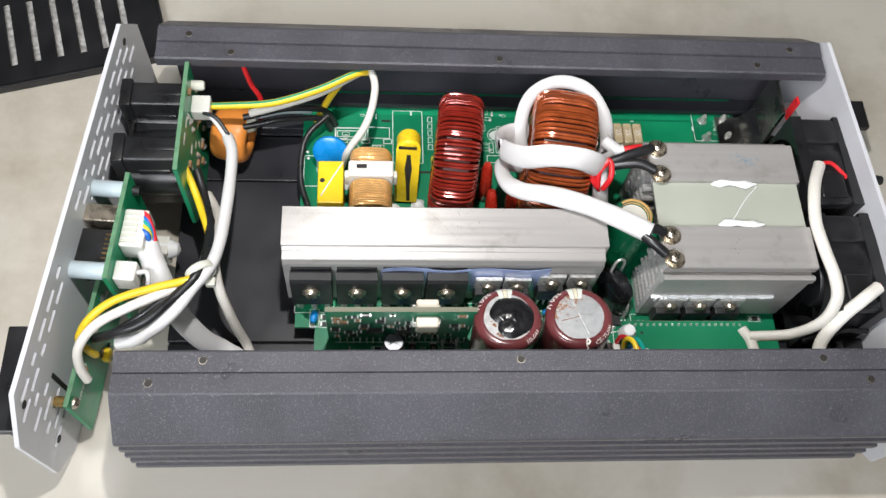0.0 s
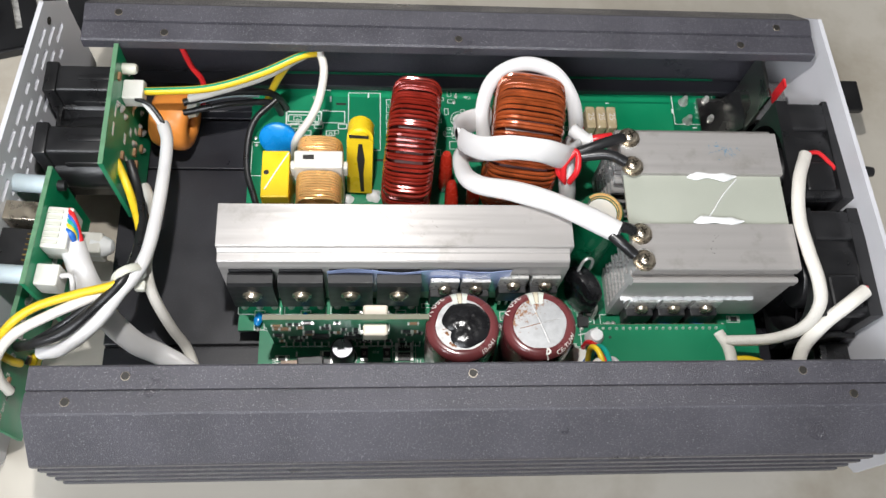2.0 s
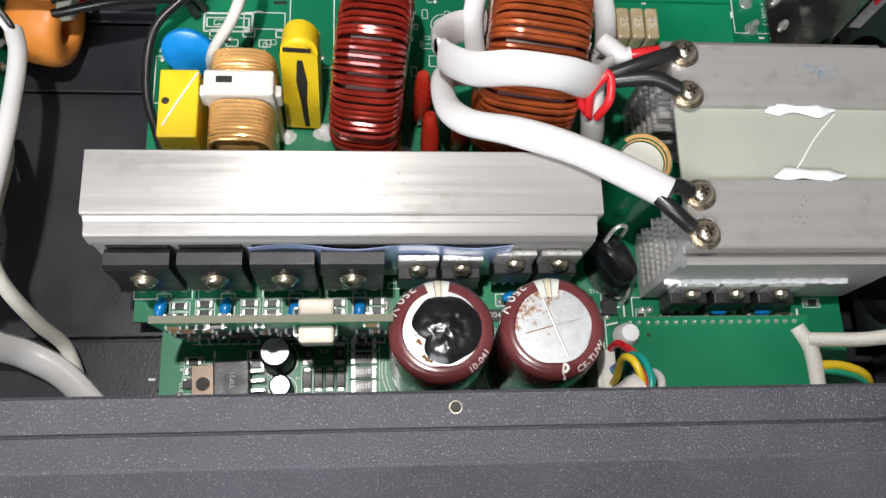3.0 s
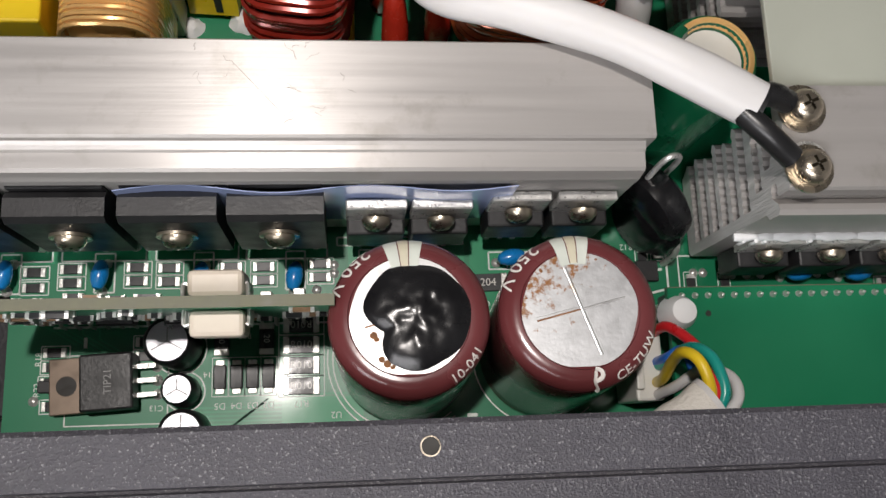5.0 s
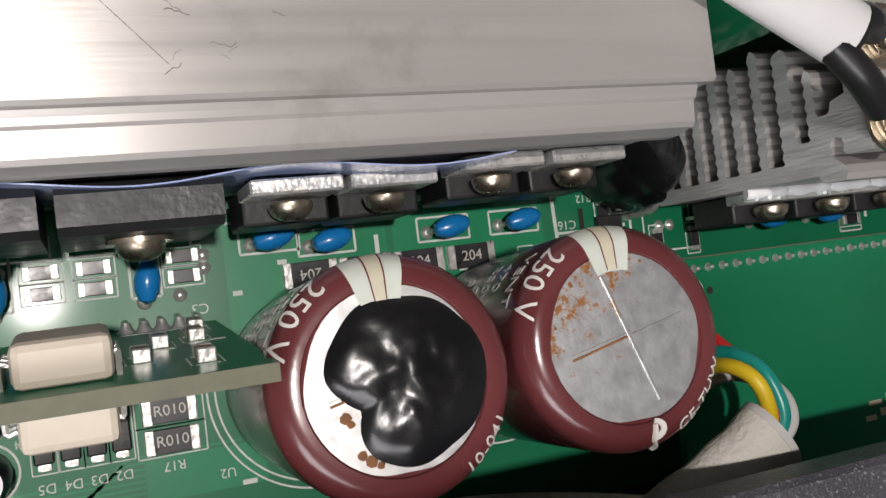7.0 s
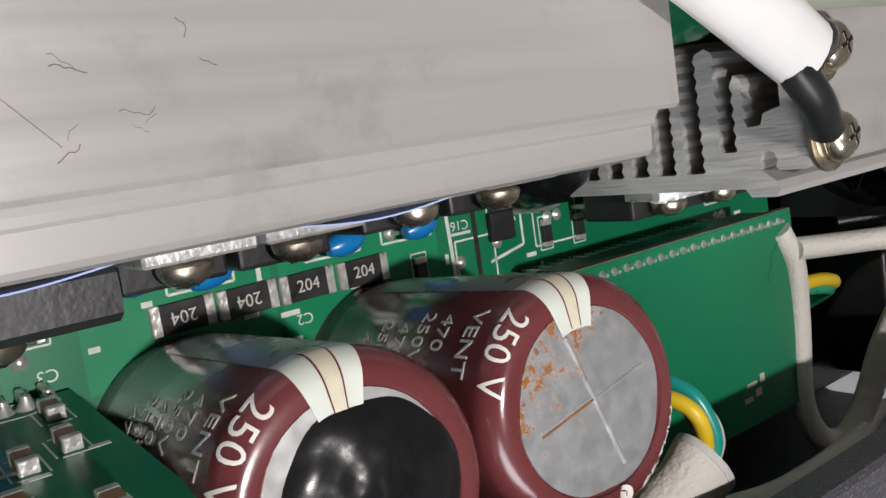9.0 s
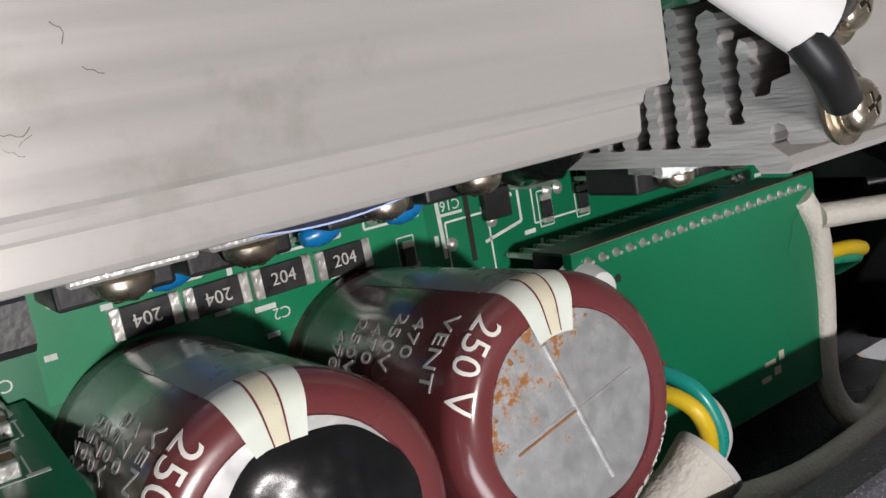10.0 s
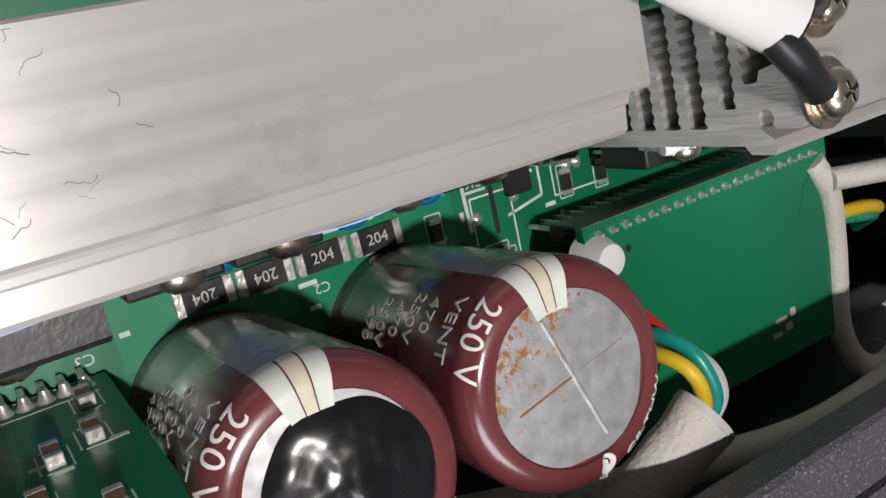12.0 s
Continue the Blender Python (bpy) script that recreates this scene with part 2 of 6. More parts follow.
def thing(name, at, label, category, group="", kind="", rz=0.0, rx=0.0, ry=0.0):
    ob = new(name)
    ob.empty_display_size = 0.004
    ob.location, ob.rotation_euler = V(*at) * K, (radians(rx), radians(ry), radians(rz))
    return tagged(ob, label, category, group, kind)


def box(bm, x0, y0, z0, x1, y1, z1, bevel=0.0, seg=2):
    vs = bmesh.ops.create_cube(bm, size=1.0)["verts"]
    for v in vs:
        v.co = V(x0 + (v.co.x + 0.5) * (x1 - x0), y0 + (v.co.y + 0.5) * (y1 - y0), z0 + (v.co.z + 0.5) * (z1 - z0))
    if bevel:
        es = {e for v in vs for e in v.link_edges}
        bmesh.ops.bevel(bm, geom=list(es), offset=bevel, segments=seg, profile=0.5, affect="EDGES")
    return bm


def B(x0, y0, z0, x1, y1, z1, bevel=0.0, seg=2):
    return box(bmesh.new(), x0, y0, z0, x1, y1, z1, bevel, seg)


def lathe(bm, prof, seg=32, axis="z", at=(0, 0, 0), a0=0.0, a1=360.0):
    """Turns (radius, height) pairs about an axis."""
    full = abs(a1 - a0) >= 359.9
    n = seg if full else seg + 1
    rings = []
    for r, h in prof:
        ring = []
        if r < 1e-6:
            ring = None
        if ring is None:
            p = {"z": V(0, 0, h), "x": V(h, 0, 0), "y": V(0, h, 0)}[axis]
            rings.append([bm.verts.new(p + V(*at))])
            continue
        for i in range(n):
            a = radians(a0 + (a1 - a0) * i / seg)
            c, s = r * math.cos(a), r * math.sin(a)
            p = {"z": V(c, s, h), "x": V(h, c, s), "y": V(s, h, c)}[axis]
            ring.append(bm.verts.new(p + V(*at)))
        rings.append(ring)
    for A, C in zip(rings, rings[1:]):
        for i in range(seg):
            j = (i + 1) % n
            q = [A[i % len(A)], A[j % len(A)], C[j % len(C)], C[i % len(C)]]
            u = []
            for v in q:
                if v not in u:
                    u.append(v)
            if len(u) > 2:
                bm.faces.new(u)
    return bm


def L(prof, seg=32, axis="z", at=(0, 0, 0), a0=0.0, a1=360.0):
    return lathe(bmesh.new(), prof, seg, axis, at, a0, a1)


def slab(bm, pts, lo, hi, axis="x"):
    """A closed outline drawn out along an axis. Outline: (y, z) for x, (x, z) for y, (x, y) for z."""
    f = {"x": lambda p, h: V(h, p[0], p[1]), "y": lambda p, h: V(p[0], h, p[1]), "z": lambda p, h: V(p[0], p[1], h)}[axis]
    a = [bm.verts.new(f(p, lo)) for p in pts]
    b = [bm.verts.new(f(p, hi)) for p in pts]
    bm.faces.new(a)
    bm.faces.new(b[::-1])
    for i in range(len(pts)):
        j = (i + 1) % len(pts)
        bm.faces.new((a[i], a[j], b[j], b[i]))
    return bm


def smooth_path(pts, step=10):
    """Catmull-Rom through the points."""
    P = [V(*p) for p in pts]
    P = [2 * P[0] - P[1]] + P + [2 * P[-1] - P[-2]]
    out = []
    for i in range(1, len(P) - 2):
        a, b, c, d = P[i - 1:i + 3]
        for k in range(step):
            t = k / step
            out.append(0.5 * (2 * b + (c - a) * t + (2 * a - 5 * b + 4 * c - d) * t * t + (3 * b - a - 3 * c + d) * t ** 3))
    return out + [P[-2]]


def sweep(bm, path, r, seg=10, flat=1.0, up=None, caps=True, a0=0.0, a1=360.0):
    """A round (or flattened) section carried along a path. r: a number or a function of 0..1."""
    rings = []
    n = len(path)
    tangent = [(path[min(i + 1, n - 1)] - path[max(i - 1, 0)]).normalized() for i in range(n)]
    side = tangent[0].cross(up or V(0, 0, 1))
    if side.length < 0.05:
        side = tangent[0].cross(V(0, 1, 0))
    side.normalize()
    full = abs(a1 - a0) > 359
    for i in range(n):
        t = tangent[i]
        side = (side - t * side.dot(t)).normalized()
        if up:
            s2 = t.cross(up)
            if s2.length > 0.2:
                side = s2.normalized()
        nrm = side.cross(t).normalized()
        rad = r(i / max(1, n - 1)) if callable(r) else r
        ring = []
        for k in range(seg if full else seg + 1):
            a = radians(a0 + (a1 - a0) * k / seg)
            ring.append(bm.verts.new(path[i] + side * (rad * math.cos(a)) + nrm * (rad * flat * math.sin(a))))
        rings.append(ring)
    m = len(rings[0])
    for A, C in zip(rings, rings[1:]):
        for k in range(m if full else m - 1):
            bm.faces.new((A[k], A[(k + 1) % m], C[(k + 1) % m], C[k]))
    if caps and full:
        bm.faces.new(rings[0][::-1])
        bm.faces.new(rings[-1])
    return bm


def cable(name, pts, r, mat, label, category="cable", flat=1.0, up=None, group="", seg=12, step=10, ends=None, wrinkle=0.0):
    """A thing of its own: one length of wire or sleeve. ends: colour of the bare core that shows at its ends."""
    path = smooth_path(pts, step)
    rad = r if callable(r) or not wrinkle else (lambda t: r * (1 + wrinkle * math.sin(t * 41) * math.sin(t * 17 + 1)))
    ob = part(name, sweep(bmesh.new(), path, rad, seg, flat, up), mat, smooth=True)
    return tagged(ob, label, category, group)


def letters(name, text, size, parent, mat, bend=None, at=(0, 0, 0), rz=0.0, thick=0.04, mirror=False, align="CENTER", label=""):
    """Printed characters as a thin mesh; bend maps flat (x, y, height) to a place."""
    c = bpy.data.curves.new(name, "FONT")
    c.body, c.size, c.extrude, c.align_x, c.align_y = text, size, thick, align, "CENTER"
    c.resolution_u = 3
    tmp = bpy.data.objects.new(name, c)
    me = bpy.data.meshes.new_from_object(tmp)
    bpy.data.objects.remove(tmp)
    bpy.data.curves.remove(c)
    bm = bmesh.new()
    bm.from_mesh(me)
    bpy.data.meshes.remove(me)
    R = Matrix.Rotation(radians(rz), 4, "Z")
    if bend:
        bmesh.ops.triangulate(bm, faces=bm.faces)
        for _ in range(4):
            long = [e for e in bm.edges if e.calc_length() > size * 0.16]
            if long:
                bmesh.ops.subdivide_edges(bm, edges=long, cuts=1)
                bmesh.ops.triangulate(bm, faces=bm.faces)
    for v in bm.verts:
        p = V(-v.co.x if mirror else v.co.x, v.co.y, v.co.z)
        v.co = V(*bend(p)) if bend else (R @ p) + V(*at)
    return part(name, bm, mat, parent, label)


def screw_at(name, at, axis, parent, r=2.9, label="", washer=0.0, spring=False):
    """A pan-head screw with a cross recess, its head along +z, -y or +x."""
    bm = bmesh.new()
    prof = [(0, 1.86), (r * 0.25, 1.86), (r * 0.5, 1.76), (r * 0.74, 1.42), (r * 0.9, 0.98), (r * 0.985, 0.4), (r, 0.0), (r * 0.9, -0.2), (r * 0.6, -0.4), (0, -0.4)]
    lathe(bm, prof, 20)
    ob = part(name, bm, STEEL, parent, label, smooth=True)
    ob.location = V(*at) * K
    ob.rotation_euler = {"z": (0, 0, 0.4), "-y": (radians(90), 0.4, 0), "x": (0, radians(90), 0), "-x": (0, radians(-90), 0)}[axis]
    # no cut: darker arms paint the shade inside the cross
    cr = bmesh.new()
    for a in (0, 90, 180, 270):
        arm = box(bmesh.new(), 0.1, -0.27, 1.3, r * 0.48, 0.27, 1.89, 0.06, 1)
        bmesh.ops.rotate(arm, verts=arm.verts, matrix=Matrix.Rotation(radians(a), 3, "Z"))
        tmp = bpy.data.meshes.new("arm")
        arm.to_mesh(tmp)
        arm.free()
        cr.from_mesh(tmp)
        bpy.data.meshes.remove(tmp)
    part("cross_recess", cr, RECESS, ob, "dark cross recess")
    drop = 0.0
    if spring:
        part("spring_washer", L([(r * 0.5, -0.1), (r * 1.08, -0.1), (r * 1.12, -0.5), (r * 1.08, -1.0), (r * 0.5, -1.0)], 24, a0=12, a1=352), STEEL, ob, smooth=True)
        drop = 1.0
    if washer:
        part("washer", L([(r * 0.5, -drop), (washer, -drop), (washer, -drop - 0.5), (r * 0.5, -drop - 0.5)], 24), STEEL, ob, smooth=True)
    return ob


# ---------- the room and the bench ----------
def room():
    # walls and ceiling are added, out of view, to close the place
    for nm, b in (("wall_north", (-800, 850, 0, 800, 880, 1000)), ("wall_south", (-800, -980, 0, 800, -950, 1000)),
                  ("wall_east", (800, -980, 0, 830, 880, 1000)), ("wall_west", (-830, -980, 0, -800, 880, 1000))):
        tagged(part(nm, B(*b), WALL), "unseen plain grey wall added round the bench", "wall", kind="structure")
    tagged(part("ceiling", B(-830, -980, 1000.5, 830, 880, 1030), WALL), "unseen plain grey ceiling added over the bench", "ceiling", kind="structure")
    t = part("table", B(-830, -980, -30, 830, 880, -0.2), MARBLE)
    tagged(t, "cream marble bench top with faint brown veins", "table", kind="structure")


room()


# ---------- the aluminium case: two ribbed side walls, a floor and two loose end plates ----------
YC = 62.4
X0, X1 = -133.5, 134.5


def side_profile(sgn):
    """The wall's section in (y, z), from the inner lip over the flange, down the bevel and along the ribs."""
    p = [(3.7, 63.6), (3.6, 67.5), (2.9, 68.0), (-4.0, 68.0), (-4.25, 67.2), (-4.6, 67.2), (-4.85, 68.3), (-11.2, 68.9), (-11.9, 68.6),
         (-24.2, 56.4), (-24.6, 55.6), (-24.6, 53.6)]
    z = 53.6
    for _ in range(4):
        p += [(-22.4, z - 0.3), (-22.4, z - 4.6), (-24.6, z - 5.0), (-24.6, z - 8.2)]
        z -= 8.2
    p += [(-22.0, z - 1.0), (-13.0, 6.0), (-13.0, 2.0), (0.0, 2.0), (0.0, 8.0), (-14.0, 8.0), (-18.6, 18.0), (-18.6, 52.0), (-9.0, 62.6), (-2.0, 64.4), (2.0, 63.4)]
    return p if sgn < 0 else [(2 * YC - y, z) for y, z in p][::-1]


def screw_hole(parent, x, y, z):
    bm = L([(1.2, 0.03), (1.36, 0.03), (1.44, -0.1)], 18)
    part("hole_rim", bm, STEEL, parent, "bare metal countersink", smooth=True, at=(x, y, z + 0.06))
    # black disc on the flange paints the dark inside of the hole
    part("hole", L([(0, 0.0), (1.22, 0.0), (1.22, -0.1), (0, -0.1)], 16), INK_AND_HOLE, parent, at=(x, y, z + 0.12))


def case():
    c = thing("inverter_case", (0, 0, 0), "black powder-coated extruded aluminium case with its lid off", "case")
    for sgn, nm in ((-1, "near"), (1, "far")):
        w = part("side_wall", slab(bmesh.new(), side_profile(sgn), X0, X1), POWDER, c, "ribbed side wall with bevelled flange and screw holes")
        f = (lambda y: y) if sgn < 0 else (lambda y: 2 * YC - y)
        for x in (-105.0, 0.0, 106.0):
            screw_hole(w, x, f(0.0), 68.0)
        for x in (-121.5, 121.0):
            screw_hole(w, x, f(-7.9), 68.62)
        part("ledge", B(X0, f(-14) if sgn < 0 else f(-8), 20.5, X1, f(-8) if sgn < 0 else f(-14), 23.5, 0.5), ANOD, w, "inner guide rail")
    part("case_floor", B(-131.0, 27.9, 5.0, X1, 101.6, 8.0, 0.3), ANOD, c, "smooth black floor plate")
    part("case_floor", B(-131.0, 102.4, 5.0, X1, 126.0, 8.0, 0.3), ANOD, c)
    part("case_floor", B(-131.0, 8.0, 3.6, X1, 27.1, 6.4, 0.3), ANOD, c)
    part("case_floor", B(-131.0, 126.5, 6.0, X1, 138.4, 12.5, 0.6), ANOD, c, "raised rail along the wall")
    part("case_floor", B(-131.0, -13.5, 6.0, X1, 7.5, 8.6, 0.6), ANOD, c, "raised rail along the wall")
    part("case_floor", B(-131.0, 27.0, 3.0, X1, 102.5, 4.9), ANOD, c)
    # added strip that keeps the gap before the rear plate dark
    part("case_floor", B(X1 + 0.1, -8.0, 3.0, 141.4, 132.0, 6.4, 0.3), ANOD, c, "dark floor strip added to darken the gap under the fans")
    return c


case()


def end_outline():
    return [(-24.6, 54), (-24.6, 14), (-13, 2), (137.8, 2), (149.4, 14), (149.4, 54), (136.5, 69.5), (-11.7, 69.5)]


def end_plate(name, rz, at, slots, label, thick):
    """An end plate with bevelled corners; the vent slots go through it."""
    t = thing(name, at, label, "end plate", rz=rz)
    bm = bmesh.new()
    pts = [V(0, y, z) for y, z in end_outline()]
    vs = [bm.verts.new(p) for p in pts]
    edges = [bm.edges.new((vs[i], vs[(i + 1) % len(vs)])) for i in range(len(vs))]
    for (y, z, h, w) in slots:
        q = [bm.verts.new(V(0, y + a * w / 2, z + b * h / 2)) for a, b in ((-1, -1), (1, -1), (1, 1), (-1, 1))]
        edges += [bm.edges.new((q[i], q[(i + 1) % 4])) for i in range(4)]
    res = bmesh.ops.triangle_fill(bm, use_beauty=True, use_dissolve=False, edges=edges, normal=(1, 0, 0))
    faces = [g for g in res["geom"] if isinstance(g, bmesh.types.BMFace)]
    # drop what fills the slots
    bad = [f for f in faces if any(abs(f.calc_center_median().y - y) < w / 2 and abs(f.calc_center_median().z - z) < h / 2 and
                                   all(abs(v.co.y - y) <= w / 2 + 1e-4 and abs(v.co.z - z) <= h / 2 + 1e-4 for v in f.verts) for y, z, h, w in slots)]
    bmesh.ops.delete(bm, geom=bad, context="FACES")
    ex = bmesh.ops.extrude_face_region(bm, geom=list(bm.faces))
    bmesh.ops.translate(bm, vec=(thick, 0, 0), verts=[g for g in ex["geom"] if isinstance(g, bmesh.types.BMVert)])
    part("plate", bm, PAINT, t)
    return t


def left_plate():
    rows = []
    # slots run along the plate (y), in staggered rows at several heights
    for k, z in enumerate((63.0, 57.4, 51.8, 46.2)):
        for j in range(8):
            y = 136.5 - 10.6 * j - (5.3 if k % 2 else 0)
            if 62 < y < 140 and not (k == 0 and y > 134):
                rows.append((y, z, 2.3, 8.4 if (j + k) % 3 else 4.8))
    for k, z in enumerate((62.4, 56.8, 51.2, 45.6, 40.0, 34.4, 28.8, 23.2)):
        for j in range(5):
            y = 34 - 10.4 * j - (5.2 if k % 2 else 0)
            if -17 < y < 35 and not (k >= 2 and y > 0) and not (k == 0 and y < -8):
                rows.append((y, z, 2.3, 8.4 if (j + k) % 3 else 4.8))
    t = end_plate("front_end_plate", -5.6, (-162.4, 0, 0), rows, "pale grey painted end plate with rows of vent slots, standing loose", 1.6)
    for y, z in ((-12, 60), (134, 62), (-14, 22)):
        part("screw_hole", L([(0, 0), (1.5, 0), (1.5, 0.3), (0, 0.3)], 16, "x"), INK_AND_HOLE, t, at=(1.55, y, z))
    return t


LEFT = left_plate()


def right_plate():
    t = end_plate("rear_end_plate", 3.0, (144.6, 0, 0), [], "pale grey painted rear end plate behind the fans", 1.6)
    return t


RIGHT = right_plate()


# ---------- main board ----------
def main_board():
    t = thing("main_circuit_board", (0, 0, 18.4), "green main circuit board with white silkscreen on the case floor", "circuit board")
    pts = [(-80, 29.4), (-72.2, 29.4), (-72.2, -10), (115.2, -10), (115.2, 142), (-80, 142)]
    part("board", slab(bmesh.new(), pts, 0, 1.6, "z"), MASK, t)
    return t


BOARD = main_board()
ZP = 20.0
for x in (-60, 20, 100):
    for y in (0, 136):
        tagged(part("standoff", L([(3, 8.0), (3, 18.4)], 6), BRASS, at=(x, y, 0)), "brass standoff under the circuit board", "standoff", "standoffs under the board")


# ---------- heatsinks ----------
def main_heatsink():
    t = thing("long_heatsink", (0, 0, ZP), "long brushed aluminium heatsink with stepped rails, scratched and scribbled on top", "heatsink")
    prof = [(60.8, 41.7), (60.5, 42.0), (45.6, 42.0), (45.2, 41.6), (45.2, 33.0), (41.4, 33.0), (41.4, 1.5), (47.5, 1.5), (47.5, 31), (58.0, 31), (58.0, 1.5), (60.8, 1.5)]
    part("extrusion", slab(bmesh.new(), prof, -82.7, 37.1), ALU, t)
    rail = [(45.19, 40.3), (44.6, 39.9), (44.0, 39.7), (43.7, 39.2), (41.4, 39.0), (40.9, 38.5), (40.4, 35.4), (40.4, 33.6), (40.9, 33.02), (45.19, 33.02)]
    part("rail", slab(bmesh.new(), rail, -82.4, 36.0), ALU, t, "stepped front rail")
    rnd = random.Random(5)
    # short scribbled marks left on the top face
    for cx, cy, n in ((-29.5, 56.6, 5), (-15.5, 50.4, 7), (-16.5, 57.0, 5), (-10.0, 55.0, 2)):
        bm = bmesh.new()
        for _ in range(n):
            x, y = cx + rnd.uniform(-3.4, 3.4), cy + rnd.uniform(-3.0, 3.0)
            path = []
            a = rnd.uniform(0, 6.3)
            for k in range(rnd.randint(4, 9)):
                path.append(V(x, y, 42.03))
                x, y = x + 0.32 * math.cos(a), y + 0.32 * math.sin(a)
                a += rnd.uniform(-0.9, 0.9)
                y = max(45.6, min(60.2, y))
            sweep(bm, path, rnd.uniform(0.015, 0.042), 5, flat=0.10, up=V(0, 0, 1))
        part("scribble", bm, RUST_INK, t, "dark scratch marks")
    bm = bmesh.new()
    sweep(bm, [V(-27 + 7.6 * k / 6, 56.6 - 8.4 * k / 6, 42.03) for k in range(7)], 0.03, 5, flat=0.2, up=V(0, 0, 1))
    part("scratch", bm, RUST_INK, t)
    return t


main_heatsink()


def fin_profile(near):
    """A thick web with wavy fins that reach inward under a top plate, a keyhole groove and a rail; (y, z) with z from the board."""
    p = [(53.4, 43.2), (36.8, 43.2), (36.4, 42.6), (36.4, 39.4)]
    p += [(37.6 + 1.1 * math.cos(radians(a)), 38.2 + 1.1 * math.sin(radians(a))) for a in (130, 90, 45, 0, -45, -90, -130)]
    p += [(36.6, 37.0), (35.2, 39.0), (34.2, 39.4), (33.4, 38.8), (33.4, 35.6), (34.4, 34.8), (34.4, 2.4), (35.4, 1.4)]

    def wavy(y0, y1, z, up):
        n = max(2, int(abs(y1 - y0) / 0.75))
        return [(y0 + (y1 - y0) * k / n, z + (0.26 * up if k % 2 else -0.12 * up)) for k in range(n + 1)]
    # gaps from the board upwards: lower and upper side, floor, and how far the fin above reaches
    gaps = [(5.2 + 4.3 * k, 8.0 + 4.3 * k, 36.5, 52.0 - 1.2 * (k % 2)) for k in range(6)] + [(31.9, 34.2, 38.8, 47.2), (35.5, 37.4, 41.6, 0)]
    reach = 52.0
    p += [(50.5, 1.4), (50.5, 2.0)]
    for lo, hi, floor, nxt in gaps:
        p += [(reach + 0.5, lo - 0.9)] + wavy(reach, floor + 0.2, lo, 1) + [(floor, lo + 0.3), (floor, hi - 0.3)]
        if nxt:
            p += wavy(floor + 0.2, nxt, hi, -1)
            reach = nxt
    p += [(41.8, 37.6), (43.0, 38.0), (43.6, 40.2), (53.4, 40.2)]
    return p if near else [(126.4 - y, z) for y, z in p][::-1]


def twin_heatsink():
    for near in (True, False):
        t = thing("finned_heatsink", (0, 0, ZP), "aluminium heatsink with sawn serrated fins" + (" and small ink marks" if near else " and a blue ink smudge"), "heatsink", "pair of finned heatsinks")
        e = slab(bmesh.new(), fin_profile(near), 57.0, 115.0)
        ob = part("extrusion", e, ALU, t)
        ob.data.materials.append(ALU_END)
        for p in ob.data.polygons:
            if abs(p.normal.x) > 0.9:
                p.material_index = 1
        f = (lambda y: y) if near else (lambda y: 126.4 - y)
        for y in ((49.3, 39.5) if near else (f(39.6), f(51.0))):
            screw_at("screw", (60.2, y, 44.9), "z", t, 2.75, "cross-head screw", washer=3.9, spring=True)
        rnd = random.Random(9 if near else 4)
        bm = bmesh.new()
        for _ in range(9 if near else 60):
            x, y = (86 + rnd.uniform(-2, 2), 45 + rnd.uniform(-5, 5)) if near else (94 + rnd.gauss(0, 2.6), 82 + rnd.gauss(0, 1.7))
            box(bm, x, y, 43.2, x + rnd.uniform(0.12, 0.42), y + rnd.uniform(0.1, 0.36), 43.24 + 0.02 * rnd.random())
        tagged(part("ink_mark", bm, INK_AND_HOLE if near else INK_BLUE, t), kind="stuff")
        if near:
            path = [V(57.2 + 0.8 * k, 33.9, 21.4 + 0.2 * math.sin(k * 1.9)) for k in range(62)]
            bead = part("paste_bead", sweep(bmesh.new(), path, lambda u: 0.8 + 0.25 * math.sin(57 * u) * math.sin(23 * u), 10), PASTE, t, "white thermal paste squeezed out under the transistors", smooth=True)
            for x in (59.0, 61.4, 63.0, 71.5):
                part("paste_drip", L([(0, 0.9), (0.45, 0.4), (0.5, -1.2), (0.25, -2.2), (0, -2.4)], 8), PASTE, bead, smooth=True, at=(x, 33.2, 21.0))
    s = part("insulating_sheet", B(57.2, 53.5, 60.4, 114.5, 73.0, 61.6, 0.2), SHEET)
    tagged(s, "pale translucent fibreglass sheet between two heatsink plates", "insulating sheet")
    for y in (54.5, 72.0):
        path = smooth_path([(80, y, 62.2), (86, y + 0.8, 62.6), (93, y, 62.6), (98, y + 0.4, 62.4)])
        tagged(part("thermal_paste", sweep(bmesh.new(), path, lambda t: 0.35 + 1.5 * min(1, 6 * t) * min(1, 3.2 * (1 - t)) * (0.8 + 0.25 * math.sin(11 * t)), 10, 0.5, V(0, 0, 1)), PASTE, smooth=True),
               "white smear of thermal paste on the sheet's edge", "thermal paste", "smears of paste")
    tagged(part("paste_thread", sweep(bmesh.new(), smooth_path([(98, 71.5, 62.0), (92, 65, 61.9), (87, 58, 61.9), (84, 55, 62)]), 0.22, 6), PASTE),
           "thin white thread of paste across the sheet", "thermal paste")


twin_heatsink()


